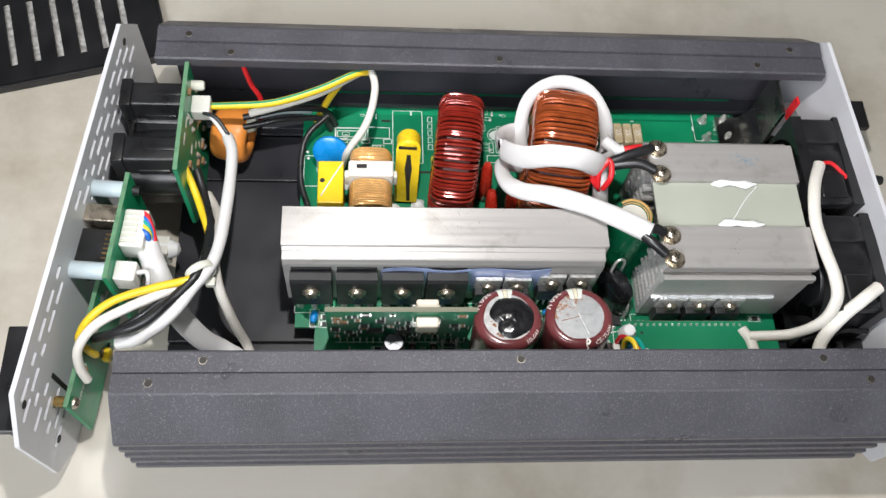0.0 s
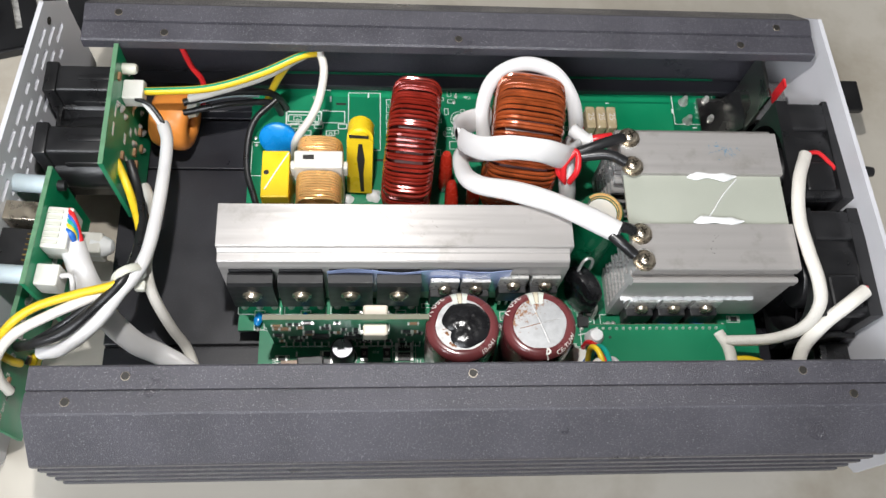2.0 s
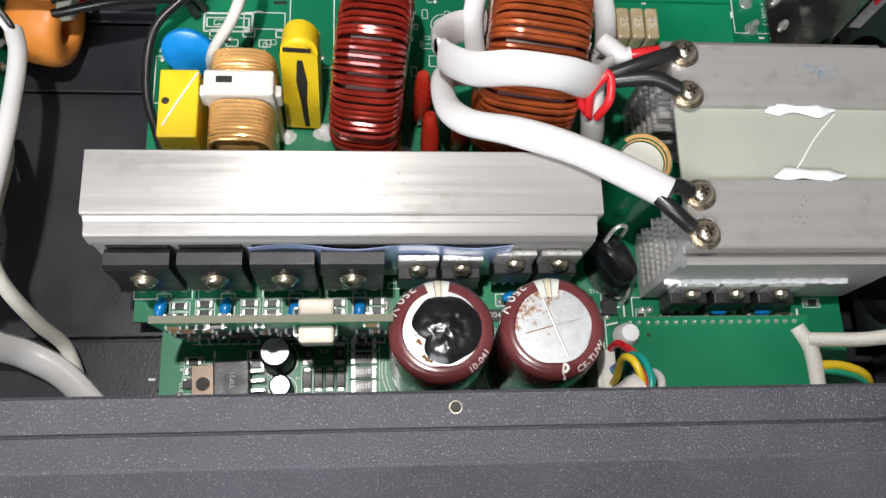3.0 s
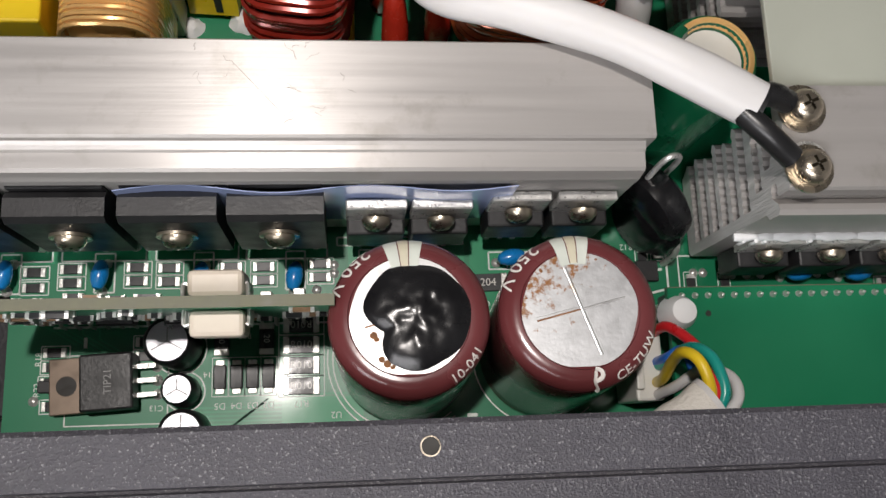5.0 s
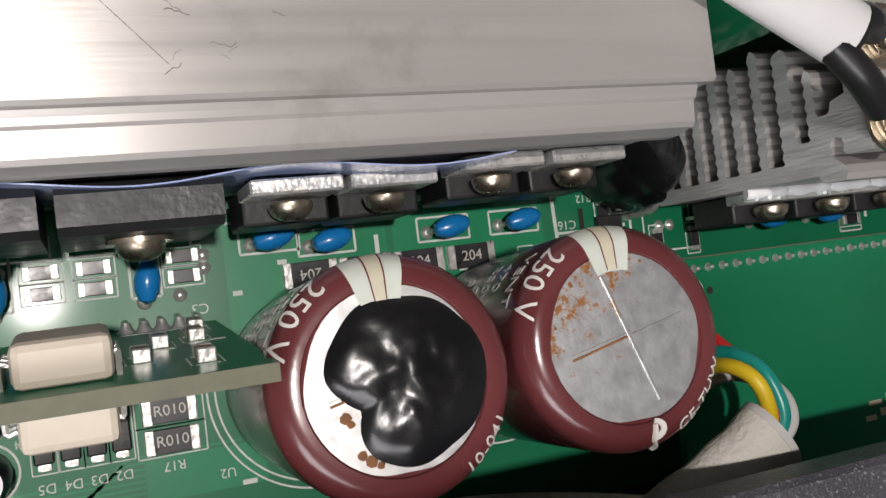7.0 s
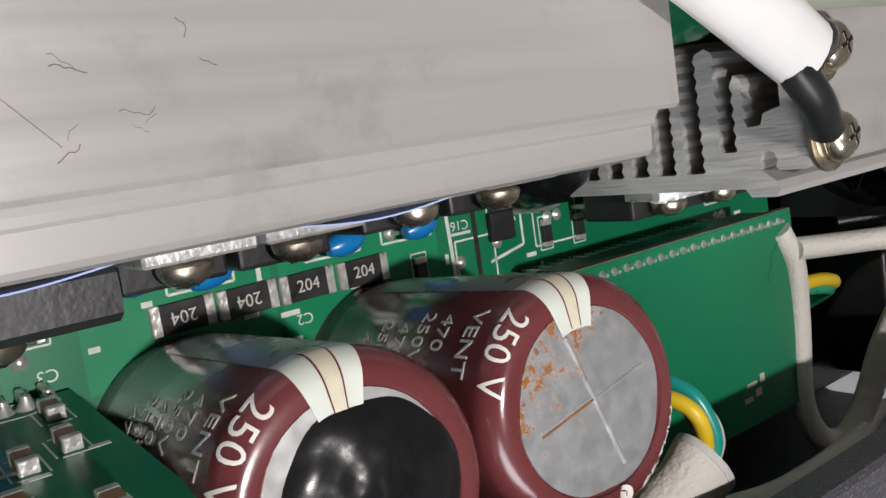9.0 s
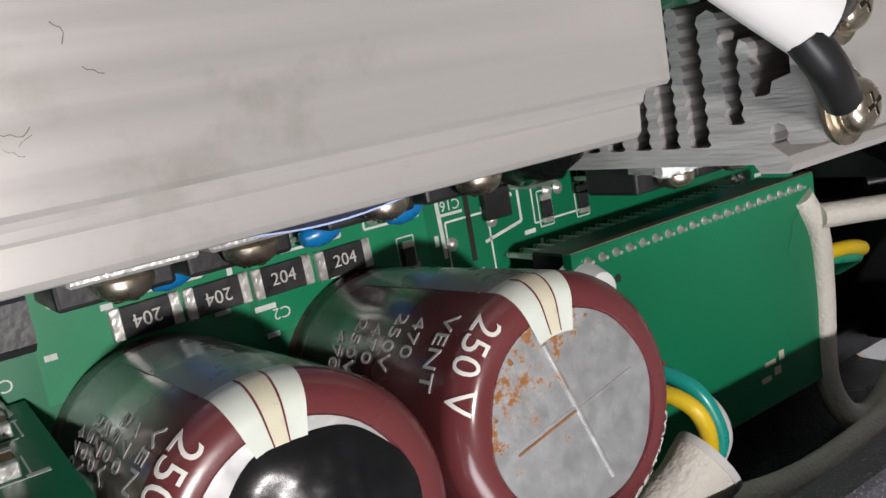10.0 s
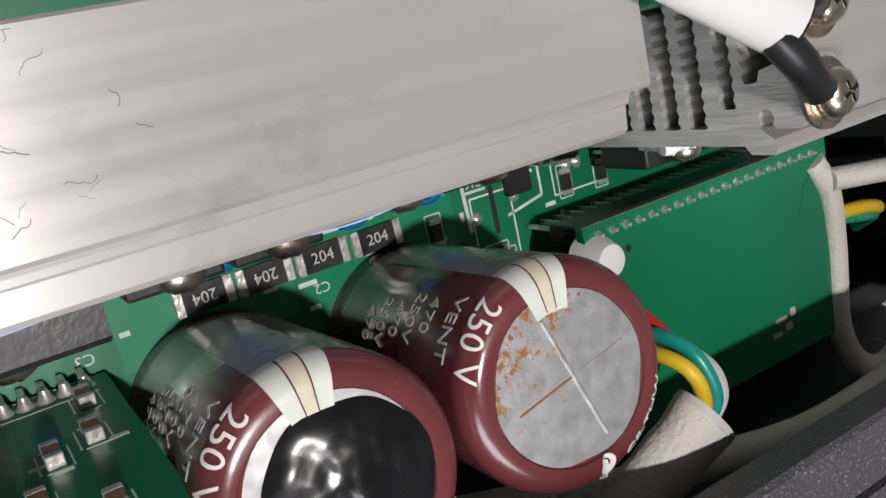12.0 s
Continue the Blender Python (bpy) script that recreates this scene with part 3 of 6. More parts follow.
# ---------- power transistors on the heatsinks ----------
def to247(at, label):
    """Large three-leg package with its screw; its back lies on the heatsink."""
    t = thing("power_transistor", at, label, "transistor", "large transistors on the heatsink")
    prof = [(0, 0), (0, 21.5), (-1.2, 22.4), (-4.2, 22.4), (-5.0, 21.0), (-5.0, 0.6), (-4.4, 0)]
    part("body", slab(bmesh.new(), prof, -7.6, 7.6), BLACK_EPOXY, t)
    part("plate", B(-7.3, 0.1, 1.0, 7.3, 1.0, 23.0, 0.2, 1), BLACK_EPOXY, t)
    for x in (-5.4, 0, 5.4):
        part("leg", B(x - 0.7, -3.0, -9.8, x + 0.7, -2.3, 0.2), TIN, t)
    screw_at("screw", (0, -5.6, 13.0), "-y", t, 2.6, "cross-head screw", washer=3.4)
    return t


for k, x in enumerate((-72.5, -55.6, -38.6, -21.9)):
    to247((x, 40.6, ZP + 8.0), "black moulded power transistor screwed to the heatsink" + (" over violet film" if k > 1 else ""))


def to220(at, label, group, mat=BLACK_EPOXY):
    t = thing("power_transistor", at, label, "transistor", group)
    tab = bmesh.new()
    box(tab, -5.1, -1.7, 8.0, 5.1, 0, 16.2, 0.25, 1)
    part("metal_tab", tab, TIN, t, "bare metal tab")
    part("body", B(-5.0, -4.4, 0, 5.0, -0.2, 9.2, 0.4), mat, t)
    for x in (-2.54, 0, 2.54):
        part("leg", B(x - 0.45, -2.6, -9.0, x + 0.45, -2.0, 0.2), TIN, t)
    screw_at("screw", (0, -2.4, 11.6), "-y", t, 2.5, "cross-head screw")
    return t


for x in (-5.7, 5.4):
    to220((x, 40.2, ZP + 9.2), "black transistor with a bright metal tab over violet film", "small transistors on the long heatsink")
for x in (18.8, 30.2):
    to220((x, 41.2, ZP + 10.2), "black transistor with a bright metal tab", "small transistors on the long heatsink")
for x in (66.2, 78.2, 90.2):
    to220((x, 34.4, ZP + 4.5), "black transistor with a bright metal tab on the finned heatsink", "transistors on the finned heatsink")


def film():
    t = thing("insulating_film", (0, 0, 0), "glossy violet-blue insulating film behind the transistors", "film")
    bm = bmesh.new()
    n = 40
    for j, z in enumerate((30.0, 52.2)):
        for i in range(n + 1):
            x = -46.5 + 63.5 * i / n
            bm.verts.new(V(x, 40.9 - j * (0.7 + 0.6 * math.sin(x * 0.21)), z + (0.4 * math.sin(x * 0.13) if j else 0)))
    bm.verts.ensure_lookup_table()
    for i in range(n):
        bm.faces.new((bm.verts[i], bm.verts[i + 1], bm.verts[n + 2 + i], bm.verts[n + 1 + i]))
    r = bmesh.ops.extrude_face_region(bm, geom=list(bm.faces))
    bmesh.ops.translate(bm, vec=(0, -0.15, 0), verts=[g for g in r["geom"] if isinstance(g, bmesh.types.BMVert)])
    part("film", bm, FILM, t, smooth=True)


film()


# ---------- the two tall electrolytic capacitors ----------
CAP_R, CAP_H = 12.2, 38.3


def on_can(s, a, lift=0.05):
    """A place on the can: s millimetres below the shoulder along the skin (negative: over the shoulder), at angle a."""
    q = 2.6
    arc = q * math.pi / 2
    if s > 0:
        r, z = CAP_R + lift, CAP_H - q - s
    elif s > -arc:
        w = -s / q
        r, z = CAP_R - q + (q + lift) * math.cos(w), CAP_H - q + (q + lift) * math.sin(w)
    else:
        r, z = CAP_R - q - (-s - arc), CAP_H + lift
    return r * math.cos(a), r * math.sin(a), z


def can_text(t, text, size, s, a_mid, name="print"):
    def bend(p):
        return on_can(s - p.y, radians(a_mid) + p.x / (CAP_R * (0.9 if s < 0 else 1.0)), 0.06 + p.z)
    return letters(name, text, size, t, PRINT, bend=bend, thick=0.03)


def capacitor(at, goo, label, rx, ry):
    t = thing("electrolytic_capacitor", at, label, "capacitor", "pair of tall capacitors", rx=rx, ry=ry)
    q = 2.6
    prof = [(0, 0), (CAP_R - 0.6, 0), (CAP_R - 0.1, 0.4), (CAP_R - 0.5, 3.4), (CAP_R - 0.5, 4.6), (CAP_R, 5.4)]
    prof += [on_can_profile for on_can_profile in ((CAP_R, CAP_H - q - 8), (CAP_R, CAP_H - q))]
    for k in range(1, 7):
        w = k / 6 * math.pi / 2
        prof.append((CAP_R - q + q * math.cos(w), CAP_H - q + q * math.sin(w)))
    prof += [(9.15, CAP_H + 0.02), (9.0, CAP_H - 0.25), (8.4, CAP_H - 0.3)]
    part("sleeve", L(prof, 56), MAROON, t, smooth=True)
    disc = bmesh.new()
    outline = []
    for k in range(48):
        a = 2 * math.pi * k / 48
        outline.append(((8.95 - 0.35 * max(0, math.cos(a * 2 + 0.6)) ** 6) * math.cos(a), (8.95 - 0.35 * max(0, math.sin(a * 3)) ** 4) * math.sin(a)))
    slab(disc, outline, CAP_H - 0.45, CAP_H - 0.12, "z")
    part("can_top", disc, CAN_BRIGHT if goo else RUSTY_TOP, t, "bare aluminium can top with rust stains")
    # pressed vent cross
    for x0, y0, x1, y1, w, mat in ((-1.9, 6.6, 2.7, -6.9, 0.27, CAN_BRIGHT), (-6.6, -1.6, 0.1, 0.05, 0.13, RUST), (-6.6, -1.15, 0.1, 0.42, 0.10, CAN_BRIGHT), (0.5, 0.1, 7.0, 1.7, 0.17, CAN_BRIGHT)):
        bm = bmesh.new()
        sweep(bm, [V(x0 + (x1 - x0) * i / 8, y0 + (y1 - y0) * i / 8, CAP_H - 0.12) for i in range(9)], w, 8, flat=0.75, up=V(0, 0, 1))
        part("vent_line", bm, mat, t, "pressed vent line", smooth=True)
    rnd = random.Random(3)
    bm = bmesh.new()
    spots = [(-5.3, -2.8, 0.6), (-4.9, -3.4, 0.4), (-4.2, -6.4, 0.5), (-3.4, -7.0, 0.6), (-2.6, -7.5, 0.4)] if goo else \
        [(8.3 * math.cos(a), 8.3 * math.sin(a), rnd.uniform(0.15, 0.4)) for a in (1.2, 1.4, 1.75, 2.0, 2.3, 2.9, 3.2)]
    for x, y, w in spots:
        lathe(bm, [(0, 0.05), (w * 0.7, 0.035), (w, 0)], 7, at=(x, y, CAP_H - 0.12))
    for v in bm.verts:
        v.co.x += 0.18 * noise.noise(v.co * 2.1)
        v.co.y += 0.18 * noise.noise(v.co * 1.7 + V(5, 0, 0))
    tagged(part("rust", bm, RUST, t, "orange-brown rust spots"), kind="stuff")
    # polarity band: pale over the shoulder, grey down the side
    def strip(a0, a1, s0, s1, mat, nm, lift, label=""):
        bm = bmesh.new()
        n, m = 10, 14
        grid = [[bm.verts.new(V(*on_can(s0 + (s1 - s0) * j / m, radians(a0 + (a1 - a0) * i / n), lift))) for j in range(m + 1)] for i in range(n + 1)]
        for i in range(n):
            for j in range(m):
                bm.faces.new((grid[i][j], grid[i + 1][j], grid[i + 1][j + 1], grid[i][j + 1]))
        part(nm, bm, mat, t, label, smooth=True)
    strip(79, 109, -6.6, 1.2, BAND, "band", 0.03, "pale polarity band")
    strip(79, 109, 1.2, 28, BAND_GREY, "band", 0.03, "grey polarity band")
    strip(89.6, 97.6, -6.4, 0.9, BEIGE_MARK, "minus_mark", 0.06)
    for a in (88.8, 97.6):
        strip(a, a + 0.9, -6.4, 0.9, MAROON, "mark_line", 0.07)
    can_text(t, "250 V", 3.5, -1.7, 142)
    can_text(t, "VENT", 2.9, 2.8, 140)
    for k, s in enumerate((7.6, 11.2, 14.8, 18.4, 22.0)):
        can_text(t, ("470", "250V", "470", "250V", "470")[k], 2.8, s, 136 + 3 * k)
    can_text(t, "CE-TUW" if not goo else "10-041", 2.3, -2.1, -42)
    if not goo:
        bm = bmesh.new()
        def curl(pts):
            sweep(bm, [V(*on_can(-2.4 - y, radians(-82) + x / 11.0, 0.1)) for x, y in pts], 0.34, 6, flat=0.3)
        curl([(0.2 * math.sin(k), -1.8 + 0.45 * k) for k in range(9)])
        curl([(1.3 * math.sin(k * 0.42), 0.4 + 1.25 * (1 - math.cos(k * 0.42)) * 0.7) for k in range(8)])
        part("maker_mark", bm, PRINT, t, "white maker's mark")
    if goo:
        bm = bmesh.new()
        rings, seg = 14, 72
        rows = []
        for i in range(rings + 1):
            u = i / rings
            row = []
            for k in range(seg):
                a = 2 * math.pi * k / seg
                R = 8.0 + 0.2 * math.sin(3 * a + 1) + 0.14 * math.sin(7 * a)
                dent = max(0.0, 1 - abs(((a - radians(207) + math.pi) % (2 * math.pi)) - math.pi) / 0.62)
                R -= 2.6 * dent ** 1.4
                x, y = 1.1 + R * u * math.cos(a), 0.0 + R * u * math.sin(a)
                h = 1.3 * (1 - u ** 4) + 0.5 * noise.noise(V(x * 0.28, y * 0.28, 3.0)) * (1 - u * u) + 0.22 * noise.noise(V(x * 0.7, y * 0.7, 7.0)) * (1 - u ** 4)
                row.append(bm.verts.new(V(x, y, CAP_H - 0.1 + max(0.0, h))))
                if i == 0:
                    break
            rows.append(row)
        for A, C in zip(rows, rows[1:]):
            for k in range(seg):
                j = (k + 1) % seg
                if len(A) == 1:
                    bm.faces.new((A[0], C[k], C[j]))
                else:
                    bm.faces.new((A[k], C[k], C[j], A[j]))
        part("sealant", bm, GOO, t, "glossy black blob of sealant", smooth=True)
    return t


capacitor((-0.2, 15.9, ZP + 0.4), True, "tall maroon capacitor capped with a glossy black sealant blob, leaning slightly", -4.3, -2.2)
capacitor((26.2, 16.3, ZP + 0.4), False, "tall maroon capacitor with a rust-spotted bare metal top, leaning slightly", -4.3, -3.2)


# ---------- wound parts ----------
def toroid(at, rz, r_out, r_in, width, turns, wire, mat, label, tape=False):
    """A ring core standing on edge, its axis along x, wound all round."""
    t = thing("toroidal_choke", at, label, "choke", rz=rz)
    h = width / 2
    prof = [(r_in + 1.6, -h + 2.6), (r_in + 3, -h + 1.2), (r_out - 5, -h + 1.2), (r_out - 1.6, -h + 3.6), (r_out - 1.3, -h + 6), (r_out - 1.3, h - 6), (r_out - 1.6, h - 3.6), (r_out - 5, h - 1.2), (r_in + 3, h - 1.2), (r_in + 1.6, h - 2.6), (r_in + 1.6, -h + 2.6)]
    part("core", L(prof, 48, "x"), CORE_DARK, t, smooth=True)
    rnd = random.Random(turns)
    bm = bmesh.new()
    loop = 22
    path = []
    mid, half_r, half_w = (r_out + r_in) / 2, (r_out - r_in) / 2, h
    for k in range(turns * loop):
        u = 2 * math.pi * (k % loop) / loop
        a = 2 * math.pi * (k / loop) / turns + 0.003 * math.sin(k * 0.37) + 0.010 * math.sin((k // loop) * 2.7)
        cu, su = math.cos(u), math.sin(u)
        e = 0.56
        x = half_w * math.copysign(abs(cu) ** e, cu) * (1 + 0.012 * math.sin(k // loop * 1.9))
        r = mid + half_r * math.copysign(abs(su) ** e, su)
        r += 0.45 * math.sin((k // loop) * 1.31) if su > 0 else 0
        path.append(V(x, r * math.cos(a), r * math.sin(a)))
    sweep(bm, path, wire / 2, 6, caps=False)
    part("winding", bm, mat, t, smooth=True)
    return t


toroid((-16.6, 93.5, 44.5), -7.0, 24.8, 8.0, 17.0, 88, 1.30, WIRE_RED, "dark red enamelled copper choke coil standing on edge")
toroid((24.6, 94.0, 46.0), -9.0, 25.5, 9.0, 24.0, 84, 1.50, WIRE_ORANGE, "amber enamelled copper choke wrapped in white sleeved leads")


def foot_pad(x, y):
    tagged(part("coil_base", B(x - 8, y - 15, ZP, x + 8, y + 15, ZP + 2.4, 0.6), YELLOW), "yellow tape pad under the choke coil", "coil base", "pads under the coils")


foot_pad(-16.6, 92.5)
foot_pad(24.0, 94.0)


def small_transformer():
    t = thing("line_filter_choke", (-50.6, 82, ZP), "line filter with gold copper windings on a white bobbin", "choke")
    part("bobbin", B(-8.8, -1.2, 0, 8.8, 5.8, 30.5, 0.8), WHITE_PLASTIC, t, "white plastic bobbin")
    part("flange", B(-10.4, 0.4, 20, 10.4, 3.6, 26.5, 0.6), WHITE_PLASTIC, t)
    part("paint_mark", B(-5.6, 2.0, 30.55, -1.6, 3.8, 30.62), INK_AND_HOLE, t, "black marker dash")
    for y0, y1, nm in ((-13.0, -1.4, "winding"), (6.0, 13.0, "winding")):
        bm = bmesh.new()
        n = int((y1 - y0) / 1.0)
        path = []
        for k in range(n * 24):
            u = 2 * math.pi * k / 24
            c, s = math.cos(u), math.sin(u)
            path.append(V(8.2 * math.copysign(abs(c) ** 0.55, c), y0 + (y1 - y0) * k / (n * 24), 15 + 14.0 * math.copysign(abs(s) ** 0.55, s)))
        sweep(bm, path, 0.48, 6, caps=False)
        part(nm, bm, WIRE_GOLD, t, "gold enamelled wire", smooth=True)
        part("winding_core", B(-7.2, y0 - 0.3, 2.2, 7.2, y1 + 0.3, 27.8, 3.5), WIRE_GOLD, t, smooth=True)


small_transformer()


def film_capacitors():
    t = thing("yellow_box_capacitor", (-66.4, 81, ZP), "yellow box film capacitor beside the filter coil", "capacitor")
    part("body", B(-5.0, -9.5, 0.6, 5.0, 9.5, 25.0, 0.5), YELLOW, t)
    part("dot", L([(0, 0.05), (1.0, 0.0)], 16), INK_AND_HOLE, t, at=(-3.2, 0.5, 25.02))
    bm = sweep(bmesh.new(), [V(4.6, 8.6, 25.1), V(2, 4, 25.2), V(-1, -1.5, 25.2), V(-3.6, -6.5, 25.1)], 0.28, 6)
    part("glue_thread", bm, PASTE, t, "white glue thread")
    # large yellow capacitor with rounded ends, laid with its flat sides upright
    t = thing("yellow_film_capacitor", (-36.0, 88.8, ZP), "tall yellow film capacitor with black tape marks", "capacitor", rz=-3, rx=-15)
    out = [(-4.8, 1.0), (4.8, 1.0), (4.8, 29.5)] + [(4.8 * math.cos(radians(a)), 29.5 + 5.8 * math.sin(radians(a))) for a in range(15, 180, 15)] + [(-4.8, 29.5)]
    bm = slab(bmesh.new(), out, -4.4, 4.4, "y")
    rim = [e for e in bm.edges if abs(e.verts[0].co.y - e.verts[1].co.y) < 1e-4 and min(v.co.z for v in e.verts) > 1.1]
    bmesh.ops.bevel(bm, geom=rim, offset=1.5, segments=3, affect="EDGES")
    part("body", bm, YELLOW, t, smooth=True)
    part("tape", B(-4.0, -4.6, 31.0, 3.2, -4.36, 32.4), INK_AND_HOLE, t, "black tape strip")
    bm = sweep(bmesh.new(), [V(0.2, -4.45, 28), V(0.4, -4.5, 20), V(0.6, -4.5, 12), V(1.2, -4.5, 2)], lambda u: 0.7 + 0.9 * math.exp(-((u - 0.4) / 0.2) ** 2), 8, flat=0.15, up=V(0, -1, 0))
    part("tape", bm, INK_AND_HOLE, t)
    # blue disc
    t = thing("blue_disc_capacitor", (-67.8, 97.5, ZP), "bright blue disc capacitor leaning behind the yellow box", "capacitor", rz=-6, rx=-24)
    prof = [(0, -2.2), (5.4, -1.9), (7.4, -0.8), (7.6, 0), (7.4, 0.8), (5.4, 1.9), (0, 2.2)]
    part("disc", L(prof, 36, "y", at=(0, 0, 13.0)), BLUE, t, smooth=True)
    for x in (-3.6, 3.6):
        part("leg", sweep(bmesh.new(), [V(x, 0, 0), V(x, 0, 7)], 0.4, 6), TIN, t)
    # slim red parts between the coils
    for x, y, h, tilt in ((-3.4, 88, 23, 8), (-1.2, 75, 17, -6), (7.2, 79, 17, 5)):
        t = thing("red_film_resistor", (x, y, ZP), "slim red lacquered component standing between the coils", "resistor", "red components between the coils", rx=tilt)
        part("body", sweep(bmesh.new(), smooth_path([(0, 0, 1.5), (0.3, 1.5, h * 0.45), (0, 6.0, h)], 8), lambda u: 1.5 + 1.2 * math.sin(math.pi * min(1, max(0.03, u))) ** 0.5, 12), RED_LACQ, t, smooth=True)
        part("leg", sweep(bmesh.new(), [V(0, 0, 0), V(0, 0, 2)], 0.4, 6), TIN, t)
    # blade fuses
    for k in range(3):
        t = thing("blade_fuse", (56.4 + 4.3 * k, 114.6, ZP), "translucent tan blade fuse with the number 25", "fuse", "row of blade fuses")
        part("body", B(-1.9, -5.0, 2.0, 1.9, 5.0, 12.5, 0.7), FUSE, t)
        letters("rating", "25", 3.4, t, PRINT, at=(0, 0, 12.56), rz=-90)
        for y in (-3.5, 3.5):
            part("blade", B(-0.5, y - 1.2, 0, 0.5, y + 1.2, 2.2), TIN, t)


film_capacitors()


def glue_blobs():
    for x, y, r in ((-30.6, 84.5, 2.6), (-40.8, 83, 2.0), (-8.2, 78.0, 2.4), (-60.5, 94.5, 2.6), (-45.5, 70.0, 2.2), (11.0, 74.0, 2.4)):
        bm = L([(0, r * 0.8), (r * 0.5, r * 0.7), (r * 0.9, r * 0.3), (r * 1.15, 0)], 18)
        for v in bm.verts:
            v.co.x *= 1 + 0.35 * noise.noise(V(v.co.x, v.co.y, x))
            v.co.y *= 1 + 0.35 * noise.noise(V(v.co.y, v.co.x, y))
        tagged(part("glue_blob", bm, PASTE, smooth=True, at=(x, y, ZP)), "white blob of glue at a component's base", "glue", "glue blobs on the board")


glue_blobs()


def discs():
    t = thing("thermistor", (46.6, 43.0, ZP), "black sealant-coated disc thermistor standing beside the heatsink end", "thermistor", rz=-54)
    part("disc", L([(0, -4.0), (6.4, -3.6), (8.2, -2.4), (8.8, 0), (8.2, 2.4), (6.4, 3.6), (0, 4.0)], 40, "y", at=(0, 0, 10.6)), GOO, t, smooth=True)
    lump = L([(0, 4.2), (2.4, 3.8), (4.6, 2.4), (5.8, 0), (6.0, -5), (5.0, -9)], 28)
    for v in lump.verts:
        k = 1 + 0.4 * noise.noise(v.co * 0.16)
        v.co = V(v.co.x * k * 1.25 + 1.6, v.co.y * 0.62 * k - 1.0, v.co.z * k + 12.0)
    part("lump", lump, GOO, t, smooth=True)
    part("leg", sweep(bmesh.new(), smooth_path([(-4, -0.6, 18), (-4.4, 0.4, 24.5), (-4.0, 2.4, 25.5), (-3.0, 5, 20), (-2.6, 6, 0)]), 0.55, 8), TIN, t, "bare bent lead", smooth=True)
    part("leg", sweep(bmesh.new(), smooth_path([(5, 0, 9), (8.6, -0.6, 10), (10.4, -1.2, 7), (10.8, -1.4, 0)]), 0.6, 8), TIN, t, "bare bent lead", smooth=True)
    t = thing("green_drum_choke", (49.4, 60.5, ZP), "dark green drum choke with a white core and copper edge", "choke")
    part("drum", L([(0, 0), (8.0, 0), (8.6, 2), (8.6, 35), (7.6, 37.4), (6.0, 38), (5.4, 36.4)], 36), MASK_DARK, t, smooth=True)
    part("core", L([(0, 36.8), (5.4, 36.6), (5.4, 35)], 28), WHITE_PLASTIC, t, smooth=True)
    part("ring", L([(5.6, 37.1), (6.2, 38.3), (7.0, 38.2)], 28, a0=-60, a1=130), WIRE_GOLD, t, smooth=True)


discs()


# ---------- fans, rear terminals ----------
def fan(at, label):
    t = thing("cooling_fan", at, label, "fan", "pair of cooling fans")
    for x0, x1 in ((0, 4.6), (18.0, 22.6)):
        bm = bmesh.new()
        n = 40
        outer, inner = [], []
        for k in range(n):
            a = 2 * math.pi * k / n
            c, s = math.cos(a), math.sin(a)
            m = max(abs(c), abs(s))
            outer.append((20.2 * c / m, 20.2 * s / m))
            inner.append((18.6 * c, 18.6 * s))
        ra = [[bm.verts.new(V(x, y, z)) for y, z in ring] for x in (x0, x1) for ring in (outer, inner)]
        o0, i0, o1, i1 = ra
        for k in range(n):
            j = (k + 1) % n
            bm.faces.new((o0[k], o0[j], i0[j], i0[k]))
            bm.faces.new((o1[j], o1[k], i1[k], i1[j]))
            bm.faces.new((o0[j], o0[k], o1[k], o1[j]))
            bm.faces.new((i0[k], i0[j], i1[j], i1[k]))
        part("frame", bm, BLACK, t, "square black flange")
    part("duct", L([(19.6, 4.0), (19.2, 11.0), (19.6, 18.4)], 40, "x"), BLACK, t, smooth=True)
    part("duct_lining", L([(18.6, 0.2), (18.6, 22.2)], 40, "x"), BLACK, t, smooth=True)
    part("hub", L([(0, 3), (9.5, 3.2), (10, 4.2), (10, 18), (0, 18)], 28, "x"), BLACK, t, smooth=True)
    for k in range(7):
        bm = bmesh.new()
        a = 2 * math.pi * k / 7
        g = [[bm.verts.new(V(5 + 10 * i / 4, r * math.cos(a + 0.16 * i), r * math.sin(a + 0.16 * i))) for i in range(5)] for r in (9.8, 14, 18.0)]
        for A, C in zip(g, g[1:]):
            for i in range(4):
                bm.faces.new((A[i], A[i + 1], C[i + 1], C[i]))
        r_ = bmesh.ops.extrude_face_region(bm, geom=list(bm.faces))
        bmesh.ops.translate(bm, vec=(0.7, 0, 0), verts=[q for q in r_["geom"] if isinstance(q, bmesh.types.BMVert)])
        part("blade", bm, BLACK, t)
    for y in (-16.6, 16.6):
        part("corner_post", L([(2.6, 4.4), (2.6, 18.2)], 14, "x", at=(0, y, 16.6)), BLACK, t, smooth=True)
    part("wire_guide", B(6.0, -17, 17.4, 17.0, -5, 20.0, 1.0), BLACK, t)
    part("shroud", B(4.7, -19.4, 14.4, 17.9, 12.0, 18.6, 1.0, 3), BLACK, t, smooth=True)
    part("shroud", B(4.7, 12.6, 14.4, 17.9, 19.4, 16.8, 0.8), BLACK, t)
    part("corner_block", B(2.0, 8.0, 17.0, 20.6, 19.6, 20.1, 1.4, 3), BLACK, t, smooth=True)
    return t


fan((119.0, 85.2, 40.4), "black square cooling fan at the rear plate")
fan((119.4, 41.0, 40.2), "black square cooling fan with cream sleeved wires")


